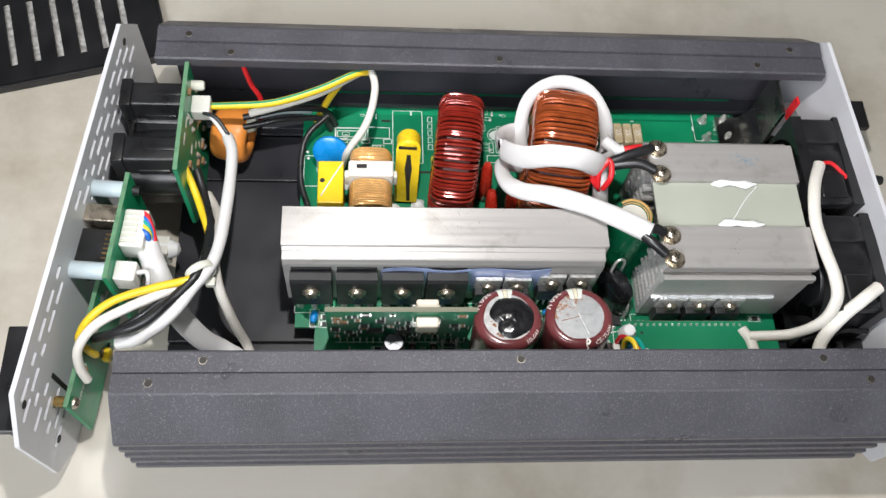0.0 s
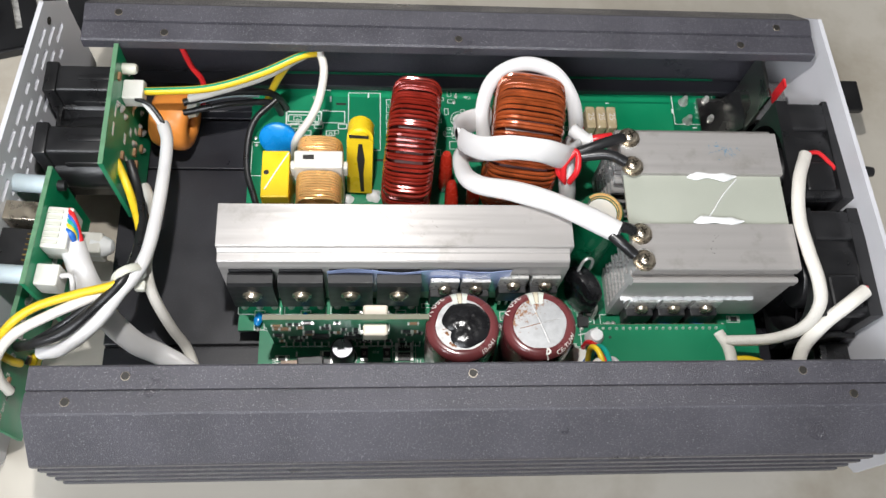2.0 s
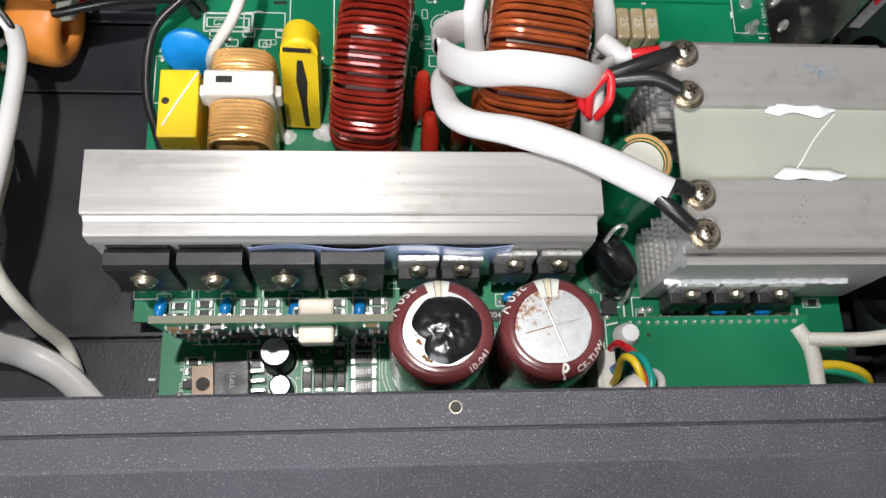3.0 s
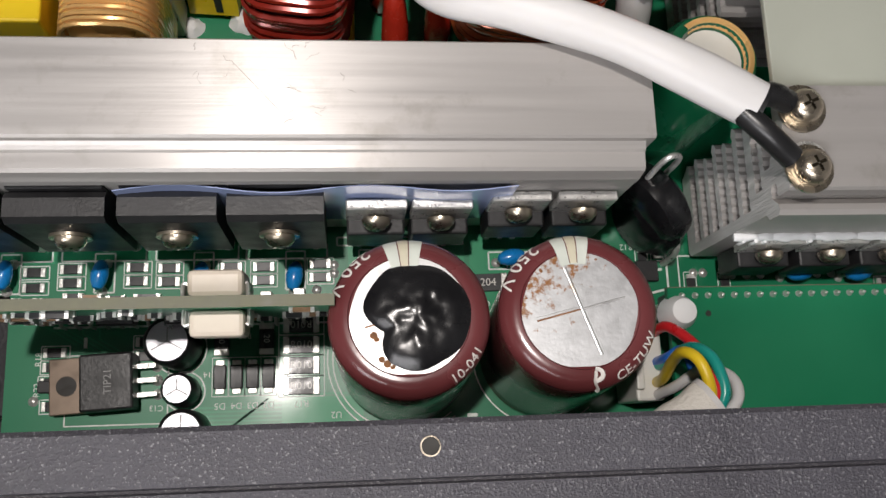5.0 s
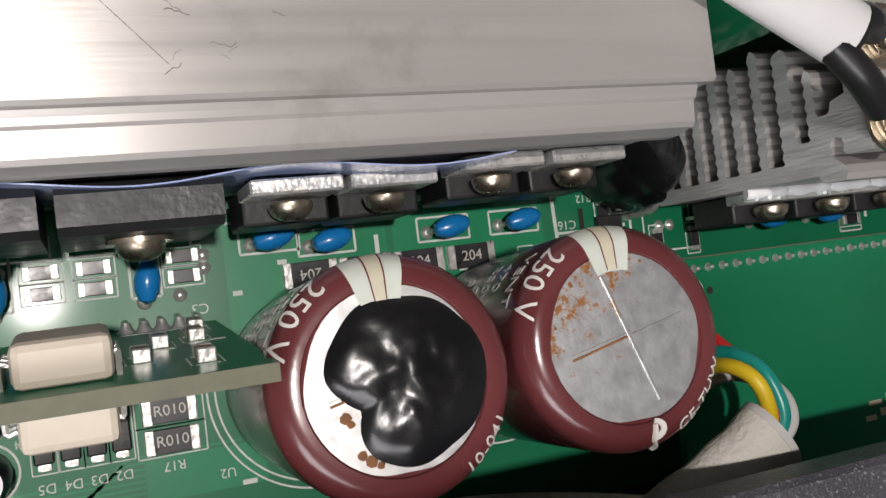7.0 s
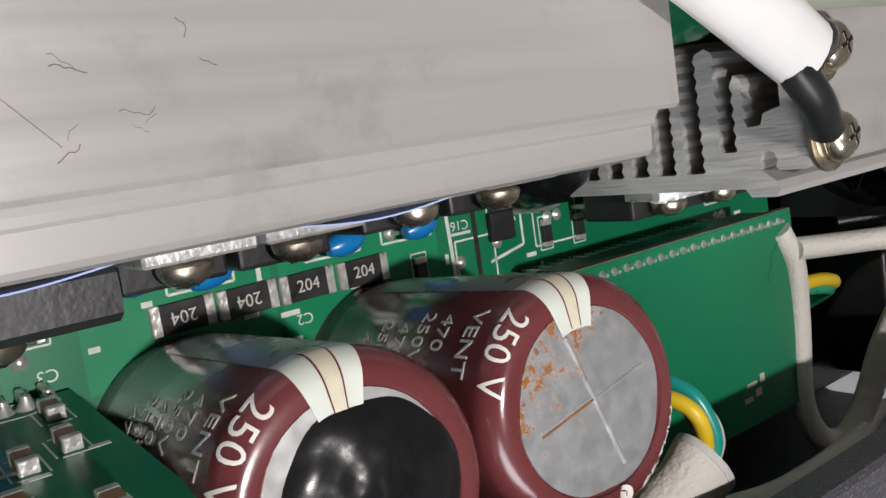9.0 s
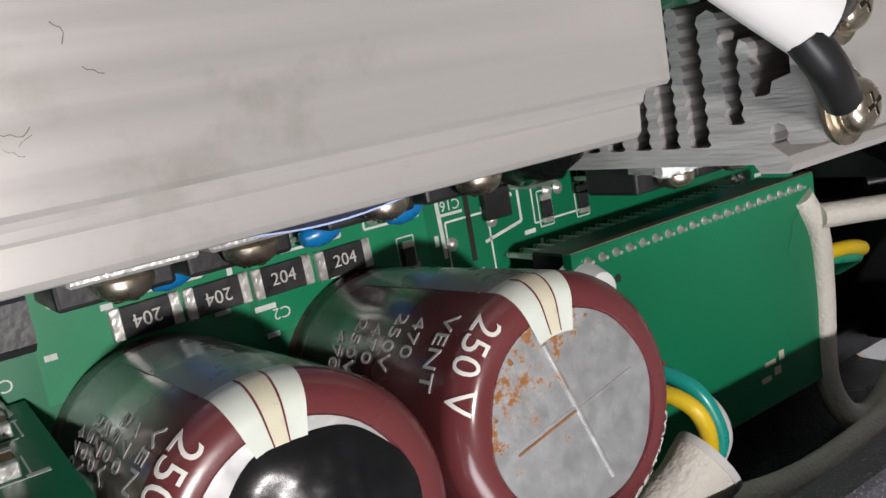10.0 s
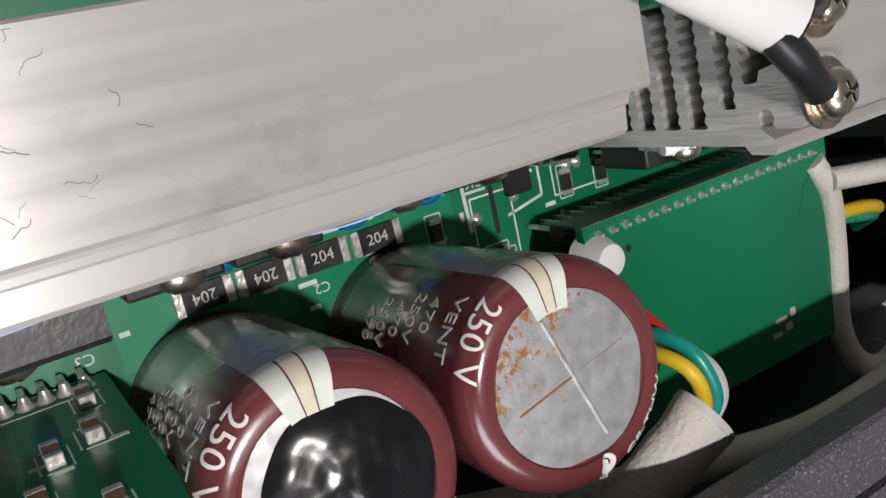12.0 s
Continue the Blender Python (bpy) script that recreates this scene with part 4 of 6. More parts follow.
def rear_terminals():
    for y, lab in ((127.0, ""),):
        t = thing("battery_strap", (0, 0, 0), "bent tinned copper strap from the board to the rear plate", "strap")
        part("strap", slab(bmesh.new(), [(106, 20.2), (118, 20.2), (125, 33), (140, 33), (140, 34.6), (124, 34.6), (117, 21.8), (106, 21.8)], 113, 131, "y"), TIN_SHEET, t)
        part("upright", B(121.5, 112.6, 21, 123.0, 133, 52, 0.4), TIN_SHEET, t, "dull upright plate")
    tagged(part("red_insulator", B(126.4, 114.6, 44, 127.4, 118.4, 56.5, 0.3), RED_WIRE), "red plastic insulator at the rear terminal", "insulator")
    t = thing("terminal_bar", (0, 0, 0), "dark metal terminal bar sticking out of the rear plate", "terminal")
    part("bar", B(146.0, 120.5, 28, 173.0, 135.0, 31.5, 0.8), BLACK, t)
    part("boss", L([(8, 0), (8, 8), (6.5, 9)], 24, "x", at=(146.0, 127.5, 30)), BLACK, t, smooth=True)
    for y, z in ((104.0, 63.5), (66, 63), (20.5, 30), (62.5, 58)):
        screw_at("fan_screw", (144.0, y, z), "-x", RIGHT, 2.2, "black screw")
    for y, z in ((75, 62), (60, 56)):
        tagged(part("rubber_nub", L([(0, 4), (1.8, 3.4), (2.2, 0)], 14, "x", at=(146.0, y, z)), BLACK, smooth=True), "black rivet head outside the rear plate", "rivet", "rivets on the rear plate")
    t = thing("terminal_block", (0, 0, 8.6), "black plastic terminal block standing at the rear plate's foot", "terminal block")
    part("body", B(128.4, -12.0, 0.0, 142.4, 19.6, 26.0, 1.2, 3), BLACK, t, smooth=True)
    part("ridge", B(130.0, -10.6, 26.0, 133.0, 18.2, 27.6, 0.5), BLACK, t)
    # solder posts inside a printed frame
    for x, y in ((100.6, 130.0), (109.8, 130.2), (101.2, 120.8), (110.6, 121.0)):
        t = thing("solder_post", (x, y, ZP), "shiny tinned solder post on the board", "post", "four solder posts")
        part("post", L([(0, 4.2), (0.9, 4.0), (1.3, 2.6), (1.6, 0.6), (2.2, 0)], 14), SOLDER, t, smooth=True)


rear_terminals()


# ---------- small boards by the capacitors ----------
def chip(parent, x, y, l=3.2, w=1.7, h=0.7, rz=0.0, mat=RESIST, z=0.0, name="chip_resistor"):
    """A chip part with two tinned ends, on a board."""
    bm = B(-l / 2, -w / 2, 0, l / 2, w / 2, h, 0.08, 1)
    ob = part(name, bm, mat, parent, at=(x, y, z))
    ob.rotation_euler = (0, 0, radians(rz))
    for s in (-1, 1):
        part("terminal", B(s * l / 2 - (0.25 if s < 0 else 0.30) - l * 0.06, -w / 2 - 0.03, -0.01, s * l / 2 + (0.3 if s > 0 else 0.25) + l * 0.03, w / 2 + 0.03, h + 0.03, 0.08, 1), TIN, ob)
    return ob


def chip_thing(text, x, y, l, w, h, rz, label, group, flip=False):
    t = thing("chip_resistor", (x, y, ZP), label, "resistor", group, rz=rz)
    part("body", B(-l / 2 + 0.4, -w / 2, 0.05, l / 2 - 0.4, w / 2, h, 0.1, 1), RESIST, t)
    for s in (-1, 1):
        part("terminal", B(s * l / 2 - (0.95 if s > 0 else 0.25), -w / 2 - 0.06, 0, s * l / 2 + (0.25 if s > 0 else 0.95), w / 2 + 0.06, h + 0.05, 0.12, 1), TIN, t)
    letters("code", text, w * 0.62, t, PRINT, at=(0, 0, h + 0.03), rz=180 if flip else 0)
    return t


for k, x in enumerate((0.4, 8.3, 16.2, 24.3)):
    chip_thing("204", x + 0.2, 30.2, 7.0, 3.4, 0.75, 1.0, "black chip resistor marked 204 on the green board", "row of 204 resistors", flip=k < 2)
for y in (22.9, 19.0, 15.2, 11.4):
    chip_thing("R010", -19.4, y, 6.2, 3.1, 0.75, 0, "black shunt resistor marked R010 on the green board", "column of R010 resistors", flip=y > 20)
for x in (-34.0, -25.8):
    chip_thing("20", x, 20.3, 5.4, 2.6, 0.75, 90, "black chip resistor marked 20 on the green board", "pair of 20 resistors", flip=True)
for x in (-34.2, -31.2, -28.3, -25.4):
    t = thing("chip_diode", (x, 13.4, ZP), "small black chip diode with tinned ends", "diode", "row of chip diodes")
    part("body", B(-1.15, -2.2, 0.1, 1.15, 2.2, 1.1, 0.2, 1), BLACK_EPOXY, t)
    for s in (-1, 1):
        part("terminal", B(-0.8, s * 2.6 - 0.5, 0, 0.8, s * 2.6 + 0.5, 0.6, 0.1, 1), TIN, t)


def little_can(x, y, r, h, label):
    t = thing("small_capacitor", (x, y, ZP), label, "capacitor", "small round capacitors")
    part("sleeve", L([(0, 0), (r, 0), (r, h - 0.8), (r - 0.5, h - 0.1), (r * 0.82, h)], 28), BLACK, t, smooth=True)
    part("can_top", L([(0, h - 0.12), (r * 0.83, h - 0.10), (r * 0.83, h - 0.5)], 28), CAN_CLEAN, t, "silver top")
    for a in (90, 210, 330):
        bm = B(0, -0.12, h - 0.12, r * 0.74, 0.12, h - 0.07)
        ob = part("vent_line", bm, BAND_GREY, t)
        ob.rotation_euler = (0, 0, radians(a))


little_can(-41.6, 19.0, 4.2, 12.0, "small black capacitor with a scored silver top")
little_can(-40.5, 11.0, 2.9, 8.0, "tiny black capacitor with a shiny silver top")
little_can(-39.5, 3.6, 4.0, 9.0, "small black capacitor with a silver top by the wall")


def regulator():
    t = thing("voltage_regulator", (-56.0, 12.6, ZP), "black regulator with a tarnished metal tab lying on the board", "regulator", rz=3)
    part("body", B(-1.5, -5, 1.4, 7.6, 5, 6.4, 0.4), BLACK_EPOXY, t)
    part("metal_tab", B(-7.6, -5, 1.2, -1.4, 5, 2.8, 0.2), COPPER_TAB, t, "tarnished metal tab")
    part("tab_hole", L([(0, 2.85), (1.8, 2.85)], 18, at=(-4.6, 0, 0)), INK_AND_HOLE, t)
    for y in (-2.54, 0, 2.54):
        part("leg", B(7.4, y - 0.4, 2.4, 11.0, y + 0.4, 3.0), TIN, t)
        part("solder_pad", L([(0, 0.5), (0.8, 0.2), (1.0, 0)], 12, at=(10.6, y, 0)), SOLDER, t, smooth=True)
    letters("mark", "TIP21", 1.9, t, BAND_GREY, at=(3.4, 0, 6.45), rz=90)


regulator()


def drop_cap(x, y, rz, label="bright blue ceramic bead capacitor on the green board"):
    t = thing("ceramic_capacitor", (x, y, ZP), label, "capacitor", "blue ceramic bead capacitors", rz=rz)
    prof = [(0, -2.9), (0.9, -2.5), (1.5, -1.2), (1.6, 0.2), (1.3, 1.6), (0.7, 2.5), (0, 2.8)]
    part("bead", L(prof, 18, "x", at=(0, 0, 3.4)), BLUE, t, smooth=True)
    for s in (-1, 1):
        part("leg", sweep(bmesh.new(), smooth_path([(s * 1.6, 0, 2.8), (s * 2.6, 0, 1.6), (s * 2.6, 0, 0)], 4), 0.3, 6), TIN, t)
        part("solder_pad", L([(0, 0.7), (0.6, 0.4), (1.0, 0)], 12, at=(s * 2.6, 0, 0)), SOLDER, t, smooth=True)


for x, y, rz in ((-72.4, 32.6, 80), (-55.6, 32.4, 82), (-37.6, 31.8, 82), (-20.5, 31.6, 82), (-4.4, 35.4, 12), (3.4, 34.4, 12), (20.8, 34.6, 10), (32.2, 34.6, 10), (78.6, 30.6, 6), (91.0, 30.4, 6)):
    drop_cap(x, y, rz)


def daughter_board():
    t = thing("control_board", (0, 25.0, ZP), "upright green control board with pale edge and tiny chips", "circuit board", rx=5.4)
    part("board", B(-66.5, -0.8, 1.0, -12.6, 0.8, 39.5, 0.0), MASK, t)
    part("edge", B(-66.5, -0.85, 39.5, -12.6, 0.85, 39.75), EDGE, t, "bare fibreglass edge")
    rnd = random.Random(12)
    # chips on both faces stand out from the board
    for side in (-1, 1):
        base = 0.8 * side
        for k in range(52 if side < 0 else 40):
            x, z = rnd.uniform(-64, -15), rnd.uniform(5.5, 37.0)
            if abs(x + 30) < 6.5 and z > 20 or side > 0 and x > -25:
                continue
            l, w = rnd.choice(((2.0, 1.2), (3.2, 1.8), (1.6, 0.9))) if side < 0 else rnd.choice(((3.2, 1.8), (2.2, 1.4)))
            h = rnd.uniform(0.6, 1.1)
            ob = part("chip", B(-l / 2, 0, -w / 2, l / 2, side * h, w / 2), rnd.choice((CERAMIC_TAN, RESIST, RESIST, BLACK_EPOXY)), t, at=(x, base, z))
            for s in (-1, 1):
                part("terminal", B(s * l / 2 - 0.28, -side * 0.01, -w / 2 - 0.04, s * l / 2 + 0.28, side * (h + 0.05), w / 2 + 0.04), TIN, ob)
    # upright chip capacitors with white outlines, and a row of soldered pins on the far face
    for x, z in ((-17.0, 16.4), (-21.0, 18.6), (-18.0, 32.0), (-23.4, 27.0), (-16.0, 7.6)):
        ob = part("chip_capacitor", B(-0.8, 0, -1.3, 0.8, 1.3, 1.3, 0.12, 1), CERAMIC_TAN, t, at=(x, 0.8, z))
        for s in (-1, 1):
            part("terminal", B(-0.86, -0.01, s * 1.4 - 0.5, 0.86, 1.36, s * 1.4 + 0.5, 0.12, 1), TIN, ob)
            part("print_bar", B(s * 1.5 - 0.09, 0, -2.3, s * 1.5 + 0.09, 0.03, 2.3), SILK, ob)
            part("print_bar", B(-1.1, 0, s * 2.5 - 0.09, 1.1, 0.03, s * 2.5 + 0.09), SILK, ob)
    for k in range(5):
        p = part("soldered_pin", L([(0, 1.5), (0.5, 1.3), (0.7, 0.6), (1.1, 0)], 12, "y", at=(-23.6 + 2.1 * k, 0.8, 3.4)), SOLDER, t, smooth=True)
        part("pin_foot", B(-24.0 + 2.1 * k, 0.8, 0.6, -23.2 + 2.1 * k, 2.2, 3.0, 0.15, 1), TIN, p)
    for z in (1.2, 5.6):
        part("print_bar", B(-25.0, 0.8, z - 0.1, -14.2, 0.84, z + 0.1), SILK, t)
    for x, z in ((-22.5, 19.0), (-20.6, 21.4), (-15.0, 18.6)):
        part("print_bar", B(x - 0.9, 0.8, z - 0.35, x + 0.9, 0.84, z + 0.35), SILK, t)
    for x0 in (-52.0, -41.0):
        part("chip", B(x0, -2.2, 14, x0 + 6, -0.8, 18, 0.2, 1), BLACK_EPOXY, t)
    for k in range(20):
        x = -62 + 2.54 * k
        part("pin", sweep(bmesh.new(), smooth_path([(x, 0, 4), (x, -1.6, 3), (x, -2.0, 0)], 3), 0.32, 6), TIN, t)
    for y0, y1, z0, z1 in ((0.9, 5.0, 27.0, 36.2), (-5.0, -0.9, 26.0, 34.6)):
        o = part("optocoupler", B(-34.2, y0, z0, -26.0, y1, z1, 0.8), IVORY, t, "ivory moulded optocoupler")
        for k in range(3):
            for x in (-35.2, -25.6):
                part("pin", sweep(bmesh.new(), smooth_path([(x + (0.9 if x < -30 else -0.4), (y0 + y1) / 2, z0 + 2 + 2.4 * k), (x, (y0 + y1) / 2, z0 + 2 + 2.4 * k), (x, 0, z0 + 1.6 + 2.4 * k)], 3), 0.3, 6), TIN, o)
    return t


daughter_board()


def driver_board():
    t = thing("driver_board", (0, 0, 0), "flat green plug-in board with a row of solder pins", "circuit board")
    part("board", B(46.4, -6.0, 34.2, 96.8, 26.0, 35.8, 0.1, 1), MASK, t)
    part("edge", B(46.35, 26.0, 34.2, 96.8, 26.15, 35.7), EDGE, t)
    for k in range(19):
        x = 49.0 + 2.45 * k
        p = part("solder_pin", L([(0, 1.1), (0.26, 1.0), (0.32, 0.4), (0.62, 0)], 10), SOLDER, t, smooth=True, at=(x, 24.5, 35.8))
        part("header_pin", B(-0.3, -0.3, -15.4, 0.3, 0.3, -1.6), TIN, p)
    part("hole", L([(0, 0.02), (0.55, 0.02)], 14), INK_AND_HOLE, t, at=(53.6, 21.2, 35.82))
    part("header", B(47.5, 23.2, 27.0, 95.6, 25.6, 34.0, 0.3, 1), BLACK, t)
    for x, y, w, h in ((80.6, -1.6, 2.2, 0.8), (83.4, -1.0, 1.6, 1.2), (81.8, 0.6, 2.6, 0.7), (84.6, 1.0, 1.2, 1.4)):
        part("print_bar", B(x - w / 2, y - h / 2, 35.79, x + w / 2, y + h / 2, 35.84), BEIGE_MARK, t, "pale tan printed mark")
    bm = bmesh.new()
    sweep(bm, smooth_path([(92.6, 22.5, 35.9), (91.9, 20.8, 36), (90.4, 19.6, 36), (90.1, 18, 36), (88.8, 16.6, 36), (88.7, 15.2, 35.9)]), 0.08, 6, flat=0.6)
    part("lacquer_thread", bm, MASK_LIGHT, t, "pale lacquer thread")
    c = thing("plug", (42.8, 12.2, ZP), "white plug with red, yellow, teal and white wires", "plug")
    part("housing", B(-2.6, -6.0, 0.5, 2.6, 6.0, 13.0, 0.5), WHITE_PLASTIC, c)
    part("glue", L([(0, 4), (2.2, 3.4), (3.0, 1.4), (3.4, -1.5)], 18, at=(5.4, 9.2, 15.2)), PASTE, c, "white glue blob", smooth=True)
    part("latch", B(-2.9, -4.0, 12.6, -1.4, 4.0, 14.5, 0.3), WHITE_PLASTIC, c)
    # wires arch from the plug into a white sleeve by the wall
    for m, nm, pts in ((YELLOW_WIRE, "yellow", [(44.0, 9.4, 33.0), (43.6, 10.0, 38.0), (42.8, 12.2, 45.0), (42.4, 13.0, 51.0), (43.2, 11.8, 54.2), (44.2, 9.2, 55.0), (44.8, 5.8, 54.4), (43.2, 3.4, 53.4)]),
                       (TEAL_WIRE, "teal", [(44.6, 12.4, 33.0), (45.2, 12.6, 38.5), (44.6, 13.8, 44.5), (45.2, 13.9, 49.0), (46.3, 12.2, 52.2), (47.1, 9.2, 53.6), (47.2, 6.0, 54.0), (45.6, 2.8, 53.0)]),
                       (RED_WIRE, "red", [(44.2, 18.4, 33.0), (44.8, 18.8, 37.6), (46.0, 17.2, 41.0), (47.2, 14.6, 44.5), (47.4, 11.4, 49.0), (46.4, 8.8, 52.6), (46.0, 6.0, 53.6), (44.6, 3.0, 52.8)]),
                       (WHITE, "white", [(44.0, 7.2, 33.0), (45.4, 8.4, 38.8), (48.0, 10.6, 44.0), (50.0, 9.8, 48.0), (50.6, 7.8, 51.0), (49.8, 5.0, 52.4), (47.0, 2.4, 52.4)]),
                       (BLUE_WIRE, "blue", [(44.4, 13.0, 33.0), (44.8, 13.4, 37.6), (46.4, 14.4, 39.0), (48.4, 13.8, 37.4), (49.6, 11.0, 36.6)])):
        cable("signal_wire", pts, 0.95, m, nm + " thin wire arching from the white plug", "wire", group="signal wires")
    path = smooth_path([(45.8, 4.6, 53.6), (41.0, 1.6, 53.0), (35.0, -1.6, 52.0), (28.0, -4.6, 50.5), (18.0, -7.6, 48.0), (8.0, -9.2, 45.0)], 6)
    s = part("wire_sleeve", sweep(bmesh.new(), path, lambda u: 4.7 - 1.0 * u + 0.12 * math.sin(31 * u), 22, 0.72), CREAM, smooth=True)
    tagged(s, "white fabric sleeve around the signal wires", "sleeve")
    part("sleeve_hem", sweep(bmesh.new(), path[:2], 4.85, 22, 0.73), WHITE, s, "folded white sleeve end", smooth=True)


driver_board()


# ---------- front boards behind the loose end plate ----------
def outlet_board():
    t = thing("outlet_board", (0, 0, 0), "upright green board behind the black outlets", "circuit board", rz=0)
    pts = [(73.0, 66.0), (121.0, 66.0), (121.0, 12.0), (84, 12.0), (73.0, 24.0)]
    part("board", slab(bmesh.new(), pts, -122.4, -120.8), MASK_LIGHT, t)
    part("edge", B(-122.4, 72.9, 66.0, -120.8, 121.0, 66.25), EDGE_GREEN, t)
    rnd = random.Random(21)
    for k in range(16):
        y, z = rnd.uniform(98, 119), rnd.uniform(20, 62)
        part("solder_joint", L([(0, 1.2), (0.7, 0.9), (1.4, 0)], 10, "x", at=(-120.8, y, z)), SOLDER, t, smooth=True)
    part("plug_base", B(-120.8, 105.0, 50.0, -113.5, 113.0, 56.0, 0.6), WHITE_PLASTIC, t, "white plug")
    for y, z, w, h in ((100, 40, 3, 2), (104, 34, 2, 3), (94, 46, 4, 2), (109, 40, 3, 2), (113, 50, 2, 4), (90, 60, 5, 1.4), (97, 60, 4, 1.4), (88, 40, 1.4, 6)):
        part("print_block", B(-120.85, y - w / 2, z - h / 2, -120.7, y + w / 2, z + h / 2), SILK, t)
    for y, z in ((106, 30), (101, 26), (95, 34), (117, 36), (110, 62), (92, 30), (86, 48)):
        part("chip", B(-120.8, y - 1.5, z - 0.8, -119.8, y + 1.5, z + 0.8), CERAMIC_TAN, t)
    for y, z, r, h in ((117, 45, 2.2, 5), (116, 58, 2.0, 5)):
        part("component", L([(0, h), (r - 0.5, h), (r, h - 0.8), (r, 0)], 18, "x", at=(-120.8, y, z)), NATURAL, t, smooth=True)
    for y, z0, zt in ((112.0, 20, 58), (99.5, 22, 48), (87.0, 24, 58)):
        o = thing("black_outlet", (0, 0, 0), "black moulded outlet body between plate and board", "outlet", "black outlets")
        big = zt > 55
        w = 5.4 if big else 6.0
        part("body", B(-146.0 if big else -143.5, y - w, z0, -122.6, y + w, zt, 1.3, 3), BLACK, o, smooth=True)
        part("collar", B(-147.6 if big else -145.0, y - w - 0.9, z0 - 1, -143.0, y + w + 0.9, zt + 0.9, 0.8, 2), BLACK, o, smooth=True)
        part("rib", B(-139.0, y - w - 0.6, z0 + 6, -127, y + w + 0.6, zt - 7, 0.8), BLACK, o, smooth=True)
        part("ridge", B(-136.0, y - 1.2, zt - 0.4, -124, y + 1.2, zt + 0.7, 0.5), BLACK, o, smooth=True)
        part("skirt", L([(w * 1.2, 0), (w * 1.35, 9), (w * 1.35, 19)], 26, "x", at=(-143.0, y - 3, 42)), BLACK, o, smooth=True)


outlet_board()


def port_board():
    t = thing("port_board", (-141.2, 54.0, 0), "upright green port board on pale blue spacers", "circuit board", rz=-4)
    part("board", B(-0.8, -21.5, 16, 0.8, 21.0, 60, 0.0), MASK_LIGHT, t)
    part("edge", B(-0.8, -21.5, 60, 0.8, 21.0, 60.25), EDGE_GREEN, t)
    for y in (18.0, -15.5):
        s = part("spacer", L([(3.2, -17), (3.2, -0.9)], 18, "x", at=(0, y, 52)), BLUISH, t, "pale blue nylon spacer", smooth=True)
        part("spacer_screw", L([(0, 3.4), (1.8, 3.2), (2.0, 0.8)], 14, "x", at=(0, y, 52)), BLACK, s, smooth=True)
    usb = part("usb_socket", B(-14, 3.0, 40, -0.9, 10.0, 55, 0.5), STEEL, t, "bare metal socket")
    # black sheet on the socket's face for the shade in its slot
    part("usb_slot", B(-14.2, 4.2, 42, -13.9, 8.8, 53), INK_AND_HOLE, usb)
    rj = part("network_socket", B(-16, -12.5, 34, -0.9, 1.2, 52, 0.6), BLACK, t, "black network socket")
    for k in range(6):
        part("contact", B(-5.4, -10.6 + 1.9 * k, 52.0, -1.0, -10.2 + 1.9 * k, 52.5), BRASS, rj)
    h = part("header_plug", B(0.9, -7.0, 46, 9.5, 8.0, 56.5, 0.6), WHITE_PLASTIC, t, "white seven-way plug")
    for k in range(6):
        part("plug_key", B(1.5, -5.6 + 2.2 * k, 56.5, 6.5, -4.6 + 2.2 * k, 57.2), NATURAL, h)
    part("small_plug", B(0.9, -19.5, 46, 8.5, -12.0, 55, 0.6), WHITE_PLASTIC, t, "small white plug")
    part("side_plug", B(0.9, 2.0, 22, 12.0, 10.0, 32, 0.8), WHITE_PLASTIC, t, "white side plug")
    part("side_glue", L([(0, 5), (2.5, 4), (4, 1), (4.2, -3)], 16, "x", at=(11.0, 6.0, 28.0)), PASTE, t, "white glue", smooth=True)
    rnd = random.Random(8)
    for k in range(22):
        y, z = rnd.uniform(-20, 20), rnd.uniform(18, 44)
        l = rnd.choice((1.6, 2.2, 3.0))
        part("chip", B(0.8, y - l / 2, z - 0.8, 1.7, y + l / 2, z + 0.8), rnd.choice((CERAMIC_TAN, RESIST, TIN, IVORY)), t)


port_board()


